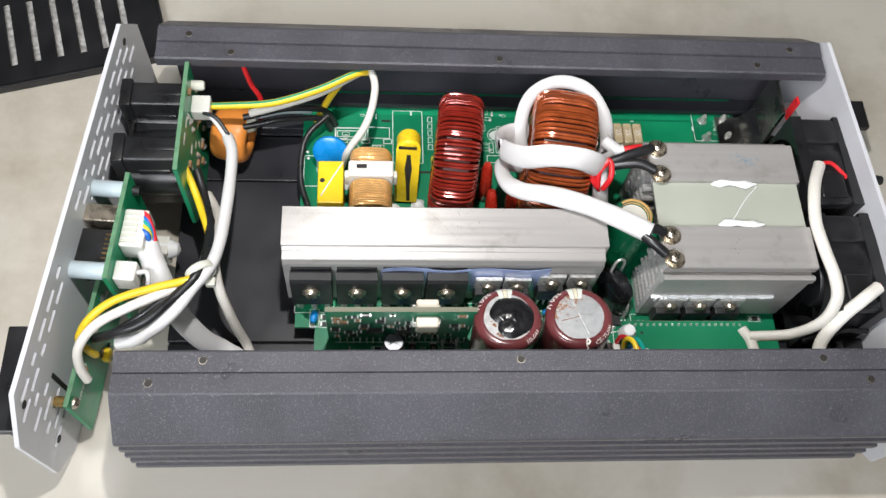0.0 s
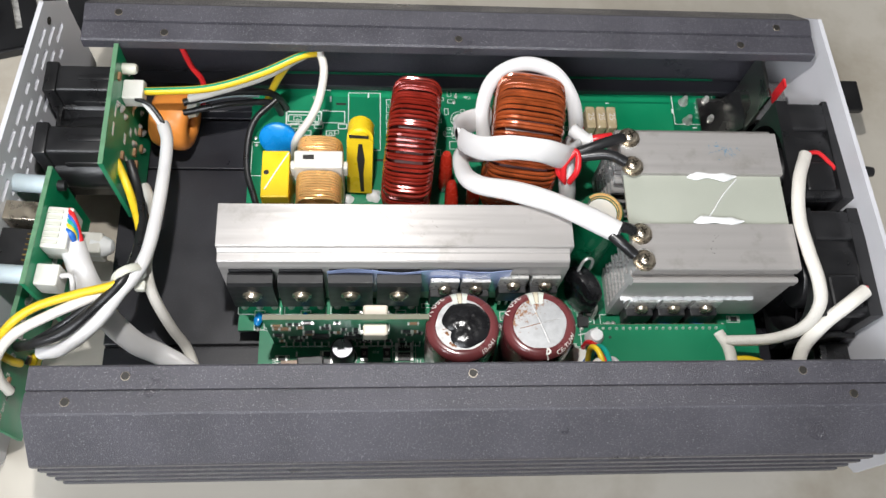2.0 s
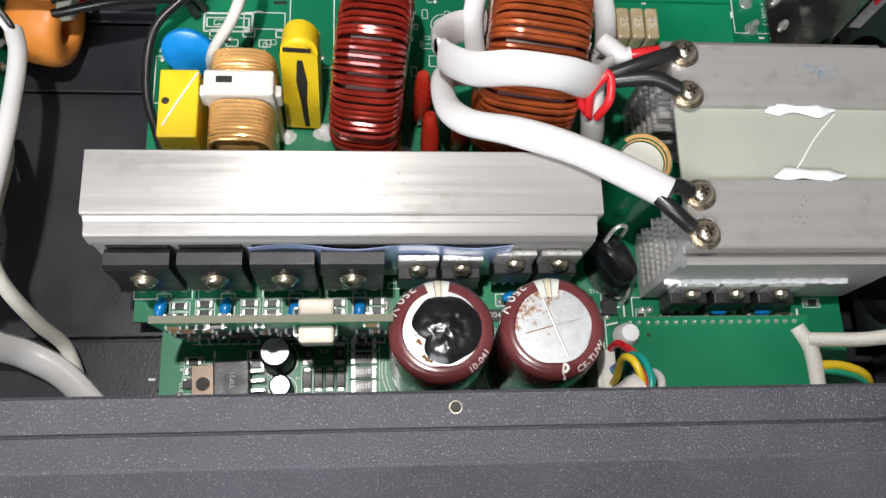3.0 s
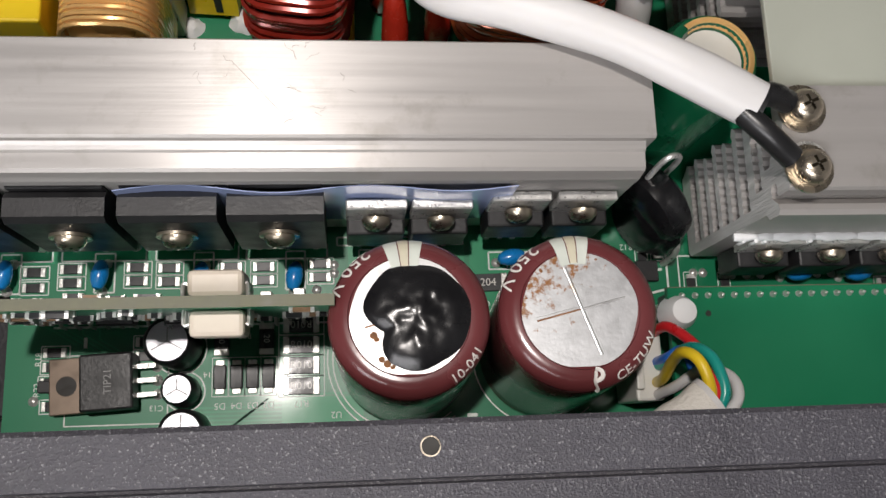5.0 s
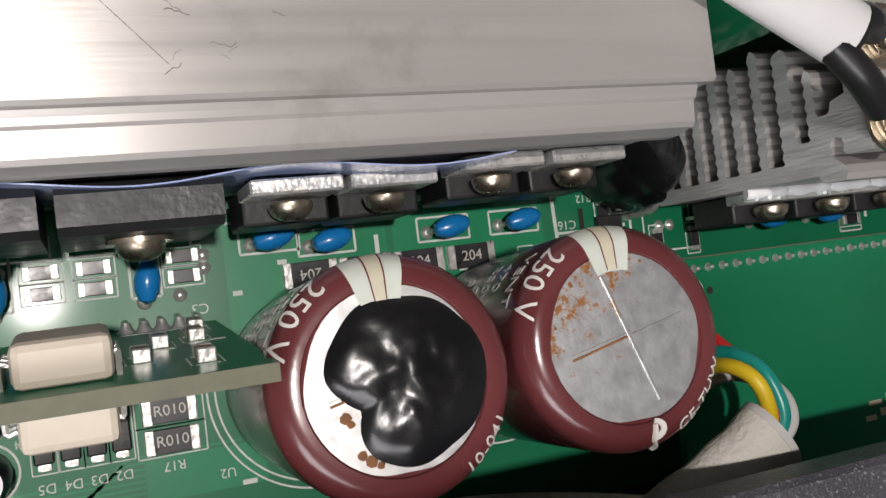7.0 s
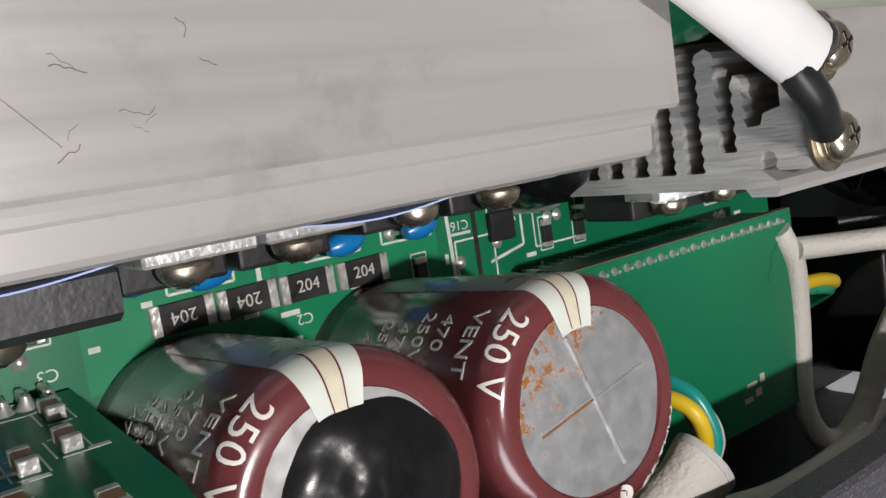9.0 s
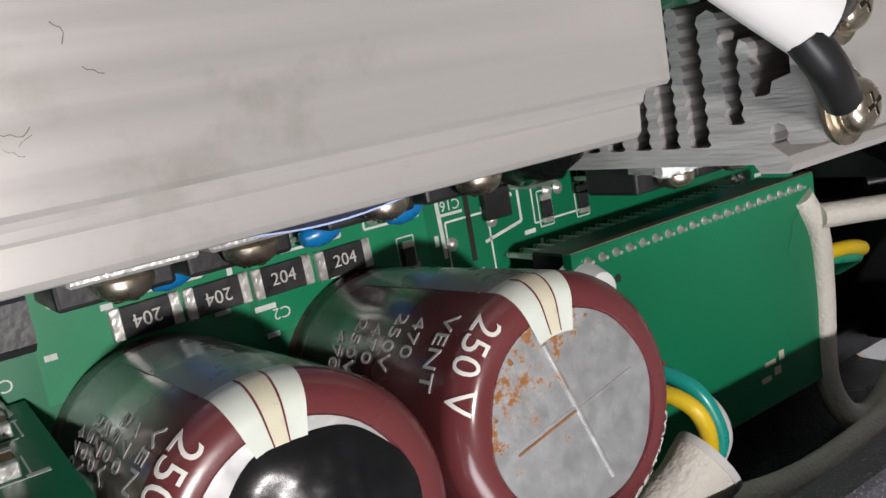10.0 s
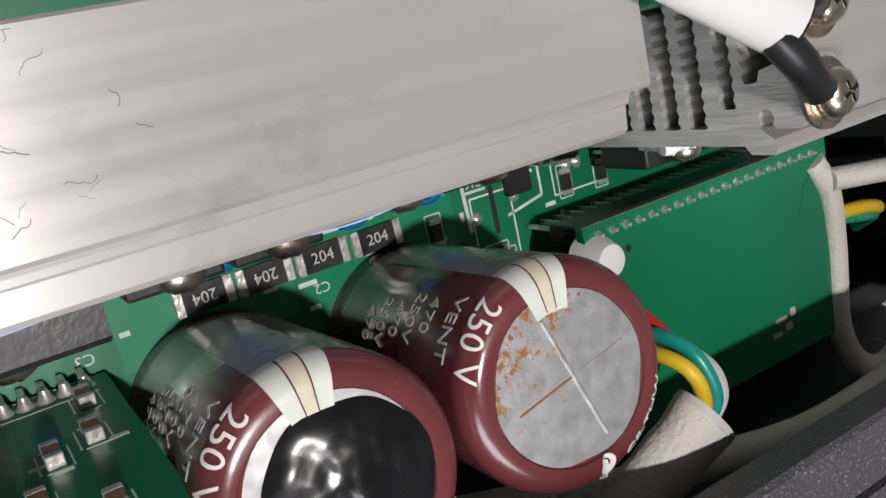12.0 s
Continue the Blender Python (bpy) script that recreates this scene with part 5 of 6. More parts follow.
def switch_board():
    t = thing("switch_board", (-153.2, 18.0, 0), "low upright green board screwed behind the vent slots", "circuit board", rz=-5.6)
    part("board", B(-0.8, -25.5, 8, 0.8, 25.0, 40, 0.0), MASK_LIGHT, t)
    part("edge", B(-0.8, -25.5, 40, 0.8, 25.0, 40.25), EDGE_GREEN, t)
    part("screw_post", L([(2.0, -7), (2.0, -0.9)], 12, "x", at=(0, -22.5, 35)), BRASS, t, "brass post")
    screw_at("board_screw", (0.8, -22.5, 35), "x", t, 2.2)
    letters("board_print", "DIY port", 2.4, t, SILK, bend=lambda p: (0.84 + p.z, -16 + p.x * 0.9, 30 + p.y))
    letters("board_print", "23", 4.0, t, SILK, bend=lambda p: (0.84 + p.z, -9 + p.x * 1.0, 33 + p.y))
    rnd = random.Random(12)
    for k in range(12):
        y, z = rnd.uniform(-12, 23), rnd.uniform(12, 37)
        part("chip", B(0.8, y - 1.4, z - 0.8, 1.7, y + 1.4, z + 0.8), rnd.choice((CERAMIC_TAN, RESIST, TIN)), t)
    part("coil_former", B(0.8, -1, 15, 3.6, 4, 19, 0.6), YELLOW, t, "yellow coil former")
    for y in (6, -2, 12, 18):
        part("solder_joint", L([(0, 1.4), (0.8, 1.0), (1.6, 0)], 12, "x", at=(0.8, y, 34)), SOLDER, t, smooth=True)
    sk = thing("front_socket", (0, 0, 0), "dark socket frame outside the loose end plate", "socket")
    part("frame", B(-174.5, -16, 20, -167.6, 18, 46, 1.0), BLACK, sk)
    part("lip", B(-177.0, -18, 44, -168.0, 20, 47, 0.8), BLACK, sk)
    # solid black block put in for the shade of an opening
    part("opening_shade", B(-161.8, 2, 18, -160.4, 26, 44), INK_AND_HOLE, sk)


switch_board()


def orange_core():
    t = thing("cable_core", (-108.6, 114.5, 8.0), "orange coated ring core with wires passing through", "ring core", rz=-12, ry=0)
    prof = []
    for k in range(21):
        u = 2 * math.pi * k / 20
        prof.append((7.8 + 4.0 * math.copysign(abs(math.cos(u)) ** 0.6, math.cos(u)), 7.4 * math.copysign(abs(math.sin(u)) ** 0.6, math.sin(u))))
    part("ring", L(prof, 44, "x", at=(0, 0, 18.0)), ORANGE, t, smooth=True)
    part("glue", L([(0, 4), (3, 3), (4.4, 0)], 16, "x", at=(7.0, 2, 26)), NATURAL, t, "dried glue", smooth=True)


orange_core()

# ---------- cables ----------
cable("white_tube_cable", [(-106.7, 97.9, 50.0), (-104.1, 88.9, 52.0), (-103.8, 70.4, 54.0), (-104.9, 50.4, 56.0), (-106.9, 39.4, 58.0), (-112.4, 30.6, 58.0), (-119.7, 21.3, 55.0), (-130.5, 14.3, 50.0), (-139.3, 14.2, 45.0)],
      2.25, WHITE, "white heat-shrink tube over wires, bent across the case", wrinkle=0.03)
cable("thin_black_wire", [(-115.9, 105.4, 55.0), (-110.7, 102.9, 55.0), (-106.5, 97.9, 52.0), (-105.3, 94.1, 52.0)], 0.8, RUBBER, "thin black wire entering the white tube", "wire")
cable("thin_white_wire", [(-116.2, 107.4, 54.0), (-111.2, 101.7, 54.0), (-107.5, 97.0, 51.5), (-105.7, 93.1, 51.5)], 0.8, WHITE, "thin white wire entering the white tube", "wire")
cable("yellow_wire", [(-123.3, 86.0, 50.0), (-119.4, 78.5, 48.0), (-115.3, 68.6, 46.0), (-110.1, 53.4, 50.0), (-109.2, 39.2, 56.0), (-113.2, 32.5, 60.0), (-125.3, 29.1, 60.0), (-138.5, 25.3, 58.0), (-147.0, 19.8, 55.0), (-152.0, 14.7, 48.0), (-151.0, 13.6, 38.0), (-150.4, 14.3, 32.0)],
      1.45, YELLOW_WIRE, "thick yellow wire bundled with black and white ones", "wire")
cable("black_wire", [(-118.1, 84.8, 46.0), (-114.8, 74.7, 44.0), (-110.8, 59.2, 48.0), (-109.7, 44.1, 55.0), (-111.4, 34.1, 60.0), (-119.6, 25.3, 58.0), (-128.6, 17.8, 56.0), (-138.7, 15.2, 52.0), (-148.7, 17.8, 40.0)],
      1.75, RUBBER, "thick black wire bundled with yellow and white ones", "wire")
cable("black_wire_thin", [(-119.0, 82.0, 42.0), (-113.4, 70, 40.0), (-109.0, 57, 44.0), (-107.8, 44.1, 52.0), (-112.4, 33.1, 57.0), (-121.6, 27.3, 56.0), (-130.6, 20.8, 54.0), (-140.7, 17.2, 48.0)],
      1.2, RUBBER, "black wire under the bundle", "wire")
cable("pinkish_wire", [(-111.0, 34.8, 57.0), (-121.8, 28.5, 58.0), (-134.6, 22.6, 57.0), (-144.8, 17.2, 55.0), (-151.0, 10.8, 50.0), (-152.2, 6.4, 42.0), (-151.0, 3.8, 35.0)],
      1.7, CREAM, "pinkish white wire curving down to the switch board", "wire")
cable("flat_white_cable", [(-132.4, 51.2, 51.0), (-131.0, 47.2, 50.0), (-127.6, 39.4, 48.5), (-122.6, 29.6, 39.0), (-115.4, 24.0, 24.0), (-108.4, 22.2, 15.0), (-98.8, 16.8, 12.4), (-88, 6, 12.0)],
      4.3, WHITE, "wide white sleeved cable running under the flange", flat=0.7)
cable("cream_wire", [(-116.1, 82.6, 30.0), (-110.7, 70.9, 36.0), (-107.6, 54.6, 46.0), (-107.4, 43.2, 49.0), (-105.8, 34.9, 42.0), (-102.2, 28.3, 27.0), (-98.7, 24.2, 14.0), (-94.5, 14, 11.0)],
      1.9, CREAM, "cream sleeved wire running down to the case floor", "wire")
for k, (m, nm) in enumerate(((RED_WIRE, "red"), (BLUE_WIRE, "blue"), (TEAL_WIRE, "green"), (YELLOW_WIRE, "yellow"), (BLUE_WIRE, "blue"))):
    cable("ribbon_wire", [(-133.0, 61.0 - 1.8 * k, 55.4), (-131.6, 58.4 - 1.5 * k, 55.6), (-130.2 - 0.2 * k, 55.0 - 0.9 * k, 54.4), (-129.2 - 0.5 * k, 51.0 - 0.1 * k, 51.8)], 1.1, m, nm + " thin wire from the seven-way plug", "wire", group="ribbon wires")
cable("small_plug_wire", [(-133.5, 38, 53), (-130, 37.5, 54), (-129.5, 34, 52), (-131, 31, 46)], 0.9, WHITE, "short white wire from the small plug", "wire")


def zip_tie():
    bm = bmesh.new()
    path = []
    for k in range(33):
        a = 2 * math.pi * k / 32
        path.append(V(-110.6 + 5.6 * math.cos(a) * 0.8, 36.6 + 4.4 * math.cos(a) * 0.55, 56.6 + 5.4 * math.sin(a)))
    sweep(bm, path, 1.5, 8, flat=0.5, caps=False)
    t = part("cable_tie", bm, NATURAL, smooth=True)
    tagged(t, "translucent nylon cable tie round the wire bundle", "cable tie")
    part("tie_head", B(-109.6, 33.0, 50.5, -106.0, 36.4, 53.4, 0.6), NATURAL, t)


zip_tie()


def striped_wire():
    pts = [(-119.4, 110.3, 52.0), (-107.0, 109.5, 54.0), (-89.4, 109.9, 56.0), (-71.9, 115.1, 58.0), (-57.5, 121.6, 60.0), (-51.0, 125.2, 57.0)]
    t = cable("earth_wire", pts, 1.45, YELLOW_WIRE, "yellow and green striped earth wire arching over the board", "wire")
    path = smooth_path([(x, y, z) for x, y, z in pts])
    part("stripe", sweep(bmesh.new(), path, 1.5, 6, up=V(0, 0, 1), a0=72, a1=108), GREEN_WIRE, t, "green stripe", smooth=True)


striped_wire()
cable("cream_wire_arch", [(-99.5, 112.2, 45.0), (-90.3, 113.1, 48.0), (-72.2, 117.5, 52.0), (-58.7, 123.3, 56.0), (-52.0, 125.6, 58.0), (-49.2, 119.4, 56.0), (-50.7, 111.2, 50.0), (-54.1, 105.7, 44.0), (-59.8, 101.2, 36.0), (-63.5, 100.5, 22.0)],
      1.55, CREAM, "cream wire arching over and down to the board", "wire")
cable("yellow_tail", [(-62.2, 124.8, 52.0), (-68.3, 123.5, 40.0), (-74.5, 125.5, 21.0)], 1.4, YELLOW_WIRE, "yellow wire end soldered to the board", "wire")
cable("black_lead", [(-103.2, 114.8, 38.0), (-86.7, 118.2, 40.0), (-73.1, 121.3, 36.0), (-68.6, 122.8, 30.0), (-66, 123.5, 21)], 1.4, RUBBER, "black lead from the ring core to the board", "wire", group="black leads")
cable("black_lead", [(-103.3, 111.4, 36.0), (-86.9, 115.0, 37.0), (-74.3, 118.7, 33.0), (-69.9, 120.8, 28.0), (-68, 121, 21)], 1.3, RUBBER, "black lead from the ring core to the board", "wire", group="black leads")
cable("grey_lead", [(-101.3, 116, 36.0), (-88, 121.0, 34.0), (-76.3, 124, 30.0)], 1.2, BLUISH, "pale grey-blue lead behind the black ones", "wire")
cable("black_board_wire", [(-69.0, 120.5, 32.0), (-76.6, 113.1, 30.0), (-79.6, 105.2, 27.0), (-79.8, 93.2, 24.0), (-76.8, 82.8, 22.0), (-74.8, 76, 21.2)], 1.3, RUBBER, "black wire bowed along the board's edge", "wire")
cable("red_wire", [(-104.5, 133.5, 58.0), (-100.4, 127.5, 45.0), (-96.9, 125.1, 36.0), (-98, 118, 28)], 1.1, RED_WIRE, "red wire coming from under the far flange", "wire")

# sleeved leads round the amber choke
cable("white_sleeve_ring", [(11.4, 94.2, 42.0), (9.6, 104.4, 52.0), (13.2, 113.2, 60.0), (23.6, 117.6, 63.4), (34.8, 114.6, 63.4), (42.2, 106.5, 58.4), (45.4, 100.0, 49.0), (46.2, 96, 39)],
      2.75, WHITE, "white silicone sleeve looped behind the amber choke", "sleeve", flat=0.7)
cable("white_sleeve_band", [(12.9, 105.4, 46.0), (2.0, 98.5, 52.0), (0.0, 88.1, 60.0), (6.5, 79.4, 68.0), (16, 76.5, 74.0), (27.0, 75.5, 73.5), (35.9, 77.6, 66.0), (42.2, 85.3, 58.0), (42.6, 95.5, 46.0)],
      lambda t: 4.4 + 0.2 * math.sin(19 * t), WHITE, "wide white silicone sleeve wrapped across the amber choke", "sleeve", flat=0.36, up=V(0, -0.75, 0.65), seg=18)
SLEEVE = cable("white_sleeve_lead", [(10.6, 92.8, 40.0), (1.8, 87.9, 48.0), (1.3, 76.1, 56.0), (5.6, 68.4, 62.0), (16.4, 64.6, 65.2), (29.2, 60.0, 66.4), (41.0, 54.1, 67.0), (51.2, 48.4, 67.0)],
      lambda t: 3.0 + 0.9 * t + 0.12 * math.sin(23 * t), WHITE, "white silicone sleeve leading over the heatsink to its screws", "sleeve", flat=0.66, up=V(0.1, -0.45, 0.9), seg=18)
part("sleeve_mouth", sweep(bmesh.new(), smooth_path([(49.9, 49.0, 67.0), (51.9, 48.0, 67.0)], 4), 3.3, 18, 0.62, V(0.1, -0.45, 0.9)), RUBBER, SLEEVE, "black shrink tube filling the sleeve mouth", smooth=True)
cable("white_sleeve_tail", [(37.4, 79, 60), (38.4, 75, 55), (40.0, 71.5, 46), (40, 70, 34)], 3.1, WHITE, "short white sleeve hanging beside the amber choke", "sleeve")
cable("white_sleeve_stub", [(41, 92, 60), (45.6, 87.1, 61.0), (47.6, 87.0, 61.5)], 2.6, WHITE, "short white sleeve ending in red insulation", "sleeve")
LEADS = (([(49.4, 49.9, 67.0), (53.6, 50.2, 67.2), (57.0, 49.6, 65.6)], "black shrink-wrapped lead to a heatsink screw"), ([(49.0, 47.5, 66.8), (52.4, 43.9, 67), (56.6, 40.6, 65.6)], "black shrink-wrapped lead to a heatsink screw"),
         ([(39.7, 79.9, 64.0), (49.2, 82.6, 66.4), (57.4, 85.9, 65.6)], "black twisted lead to a heatsink screw"), ([(40.6, 79.0, 63.4), (50.9, 78.6, 66), (57.4, 76.0, 65.6)], "black twisted lead to a heatsink screw"))
for pts, lab in LEADS:
    t = cable("black_lead_end", pts, 1.9, RUBBER, lab, "lead", group="leads on the heatsink screws")
    x, y, z = pts[-1]
    part("ring_lug", L([(1.6, -0.6), (3.4, -0.6), (3.4, -1.1), (1.6, -1.1)], 20, at=(60.2, y, 63.95 + 0.4)), TIN, t, "tinned ring lug")
for k, pts in enumerate(([(38.1, 72.9, 55.0), (34.1, 75.2, 61.0), (37.4, 80.1, 65.0), (40.5, 79.2, 65.4), (40.4, 73.9, 63.5), (38.8, 72.3, 57.0)], [(36.4, 72.6, 58.0), (35.9, 75.6, 64.0), (39.2, 79.1, 66.5)])):
    cable("red_loop_wire", pts, 1.1, RED_WIRE, "red insulated wire looped at the white sleeve", "wire", group="red loop wires")
cable("red_stub", [(45.2, 103.2, 52.0), (47.0, 98.3, 46.0), (48, 95, 38)], 2.1, RED_WIRE, "red insulated wire end coming out of the sleeve", "wire")
cable("red_stub_long", [(46.6, 87.1, 61.4), (49.7, 87.2, 62.2), (54.4, 87.9, 62.4)], 1.7, RED_WIRE, "red insulated wire beside the black leads", "wire")

# fan leads
cable("fan_sleeve", [(125.9, 82.1, 61.6), (119.9, 70.1, 64.5), (116.6, 55.3, 65.5), (117.2, 42.1, 66.0), (118.2, 31.3, 66.5), (118.8, 23.8, 63.0), (117.0, 19.2, 53.0), (110.0, 18.4, 42.0), (95.8, 19.4, 36.4)],
      2.4, CREAM, "cream woven sleeve over the fan wires", "sleeve", flat=0.8)
cable("fan_sleeve", [(135.5, 28.5, 64.0), (128.3, 23.6, 64.0), (121.6, 18.4, 56.0), (117.5, 12.0, 47.0), (116.5, 0.0, 40.0), (114.0, -12.0, 36.4), (108.0, -17.0, 35.2), (101.0, -14.6, 35.0), (96.6, -6.4, 35.0), (97.2, 7.5, 35.2), (96.6, 17.0, 35.6), (93.8, 23.0, 35.2)], 2.4, CREAM, "cream woven sleeve over the fan wires", "sleeve", flat=0.8)
cable("fan_red_wire", [(125.9, 82.1, 62.4), (130.6, 82.6, 62), (135.0, 79.4, 60.5), (138.6, 76.9, 58.5)], 0.8, RED_WIRE, "thin red wire out of the fan sleeve", "wire")
cable("fan_red_wire", [(135.0, 28.9, 62.5), (137.4, 30.4, 61.6), (139.6, 31.6, 58)], 0.8, RED_WIRE, "thin red wire out of the fan sleeve", "wire")
cable("rear_black_wire", [(120.8, 19.5, 30.0), (131, 20.5, 40.0), (142.7, 21.2, 38.0)], 1.5, RUBBER, "black wire from the fan to the rear plate", "wire")
cable("rear_striped_wire", [(97.5, 13, 35.0), (104, 12.6, 36), (111, 10.5, 34), (117, 7, 26)], 1.2, YELLOW_WIRE, "yellow and green wire under the fan sleeves", "wire")
cable("rear_green_wire", [(97.5, 12, 34.0), (104, 11.0, 35.4), (111, 9.0, 33), (116, 5, 26)], 1.0, GREEN_WIRE, "thin green wire under the fan sleeves", "wire")
cable("flange_sleeve", [(122, -15.6, 34.0), (106, -17.0, 37.5), (92, -16.4, 39.6), (76.6, -14.9, 41.0), (61.3, -11.7, 41.6), (44.8, -8.0, 41.6), (35.1, -5.6, 40.6), (24, -3.4, 38), (14, -2.6, 34), (4, -3, 30)], 2.5, CREAM, "cream woven sleeve lying under the near flange", "sleeve", flat=0.8)


# ---------- lid on the bench ----------
def lid():
    t = thing("vented_lid", (-150.5, 172.0, 0), "black steel lid with long vent slots lying on the bench", "lid", rz=16)
    slots = [(-13.5 - 10.3 * k, 9.5, -10.5 - 10.3 * k, 47.0) for k in range(9)]
    bm = bmesh.new()
    xs = sorted({-160.0, 4.0} | {s[0] for s in slots} | {s[2] for s in slots})
    grid = {(x, y): bm.verts.new(V(x, y, 3.0)) for x in xs for y in (0, 9.5, 47, 150)}
    for x0, x1 in zip(xs, xs[1:]):
        holed = any(abs(x0 - s[0]) < 1e-6 for s in slots)
        for y0, y1 in ((0, 9.5), (9.5, 47), (47, 150)):
            if not (holed and y0 == 9.5):
                bm.faces.new((grid[x0, y0], grid[x1, y0], grid[x1, y1], grid[x0, y1]))
    ex = bmesh.ops.extrude_face_region(bm, geom=list(bm.faces))
    bmesh.ops.translate(bm, vec=(0, 0, 1.4), verts=[g for g in ex["geom"] if isinstance(g, bmesh.types.BMVert)])
    part("sheet", bm, LID_FOAM, t)
    part("rim", B(-160, -1.6, 0, 4, -0.1, 4.4, 0.4), LID_FOAM, t)
    part("rim", B(4.1, -1.6, 0, 5.6, 150, 4.4, 0.4), LID_FOAM, t)
    for s in slots:
        part("mesh_strip", B(s[0] - 0.5, s[1] - 1, 2.2, s[2] + 0.5, s[3] + 1, 2.9), GRILLE, t, "dusty filter mesh behind a slot")


lid()


# ---------- print and small pads on the main board ----------
def silk_line(bm, pts, w=0.16, z=1.62):
    for (x0, y0), (x1, y1) in zip(pts, pts[1:]):
        d = V(x1 - x0, y1 - y0, 0)
        n = V(-d.y, d.x, 0).normalized() * w
        e = V(0, 0, 0)
        q = [V(x0, y0, z) - e + n, V(x0, y0, z) - e - n, V(x1, y1, z) + e - n, V(x1, y1, z) + e + n]
        bm.faces.new([bm.verts.new(p) for p in q])


def rect(bm, x0, y0, x1, y1, w=0.16):
    silk_line(bm, [(x0, y0), (x1, y0), (x1, y1), (x0, y1), (x0, y0)], w)


def board_print():
    bm = bmesh.new()
    for x in (-72.5, -55.6, -38.6, -21.9):
        silk_line(bm, [(x - 7.8, 38.4), (x - 7.8, 35.6), (x + 7.4, 35.6), (x + 7.4, 38.4)])
    rect(bm, -12.6, 38.0, 11.8, 39.6)
    for x, y, rz in ((-4.4, 35.4, 0), (3.4, 34.4, 0), (20.8, 34.6, 0), (32.2, 34.6, 0)):
        rect(bm, x - 4.0, y - 1.7, x + 4.0, y + 1.7)
        silk_line(bm, [(x - 0.35, y - 1.4), (x - 0.35, y - 0.2)])
        silk_line(bm, [(x + 0.35, y - 1.4), (x + 0.35, y - 0.2)])
    for x in (-55.6, -37.6, -20.5, -72.4):
        rect(bm, x - 1.8, 29.6, x + 1.8, 37.0)
    silk_line(bm, [(39.0, 38.0), (39.4, 26.4)], 0.3)
    silk_line(bm, [(39.4, 32.0), (43.0, 32.0)], 0.2)
    silk_line(bm, [(46.0, 31.5), (51.6, 32.4)], 0.26)
    silk_line(bm, [(46.0, 27.0), (52.6, 28.4), (52.6, 38), (47, 38)], 0.22)
    rect(bm, 95.8, 119.2, 113.5, 134.2)
    rect(bm, -54.5, 117.5, -42.5, 123.0)
    rect(bm, -41, 105, -28, 132)
    rect(bm, -79, 93, -72.0, 108)
    rect(bm, -73.5, 100, -58, 110.5)
    for k in range(6):
        rect(bm, -69 + 4.8 * k, 111.6 + (k % 2) * 3.2, -65.6 + 4.8 * k, 113.8 + (k % 2) * 3.2, 0.2)
    rect(bm, -66.0, 116.5, -52, 122.5, 0.3)
    rect(bm, -65.2, 118.0, -53, 121.0, 0.22)
    for k in range(5):
        rect(bm, -25.5, 112 + 3.6 * k, -23.7, 114.6 + 3.6 * k, 0.14)
    rect(bm, 0.2, 106, 6.5, 109.5)
    rect(bm, 1.4, 111, 3.2, 116)
    rect(bm, 4.4, 111, 6.2, 116)
    silk_line(bm, [(-64.2, 23.2), (-13.5, 23.2)], 0.2)
    rect(bm, -61.5, 5.4, -43.5, 18.0, 0.12)
    for y in (22.9, 19.0, 15.2, 11.4):
        rect(bm, -23.6, y - 1.9, -15.2, y + 1.9, 0.09)
    for x in (-34.2, -31.2, -28.3, -25.4):
        rect(bm, x - 1.45, 9.9, x + 1.45, 17.0, 0.08)
    rnd2 = random.Random(17)
    for k in range(46):
        x, y = rnd2.choice((rnd2.uniform(-78, -30), rnd2.uniform(-6, 8), rnd2.uniform(44, 56))), rnd2.uniform(100, 137)
        a, b = rnd2.choice(((1.8, 1.0), (3.0, 1.6), (1.0, 1.8), (1.6, 3.0)))
        rect(bm, x, y, x + a, y + b, 0.11)
    rect(bm, 40, 16, 47, 31, 0.14)
    rect(bm, 55, 27.5, 64, 35, 0.14)
    rect(bm, 96, 27, 101, 30, 0.14)
    for cx, r in ((-0.2, 13.4), (26.2, 13.4), (-0.2, 14.4)):
        pts = [(cx + r * math.cos(radians(a)), 16.1 + r * math.sin(radians(a))) for a in range(172, 312, 6)]
        silk_line(bm, pts, 0.13)
    for cx, cy, r in ((-41.6, 19.0, 4.9), (-40.5, 11.0, 3.6), (4.6, 120.0, 3.6)):
        silk_line(bm, [(cx + r * math.cos(radians(a)), cy + r * math.sin(radians(a))) for a in range(0, 361, 12)], 0.14)
    tagged(part("silkscreen", bm, SILK, BOARD, "white printed outlines"), kind="stuff")
    bm = bmesh.new()
    rnd = random.Random(31)
    # unreadable printing as short bars
    for k in range(70):
        x, y = rnd.uniform(-76, 110), rnd.choice((rnd.uniform(104, 138), rnd.uniform(2, 34)))
        l = rnd.uniform(1.2, 2.8)
        if rnd.random() < 0.4:
            silk_line(bm, [(x, y), (x, y + l)], 0.32, 1.63)
        else:
            silk_line(bm, [(x, y), (x + l, y)], 0.32, 1.63)
    for x, y in ((-60, 138.5), (-51, 138.0), (-38, 138.3)):
        silk_line(bm, [(x, y), (x + 5, y)], 0.8, 1.63)
    tagged(part("print_bar", bm, SILK, BOARD), kind="stuff")
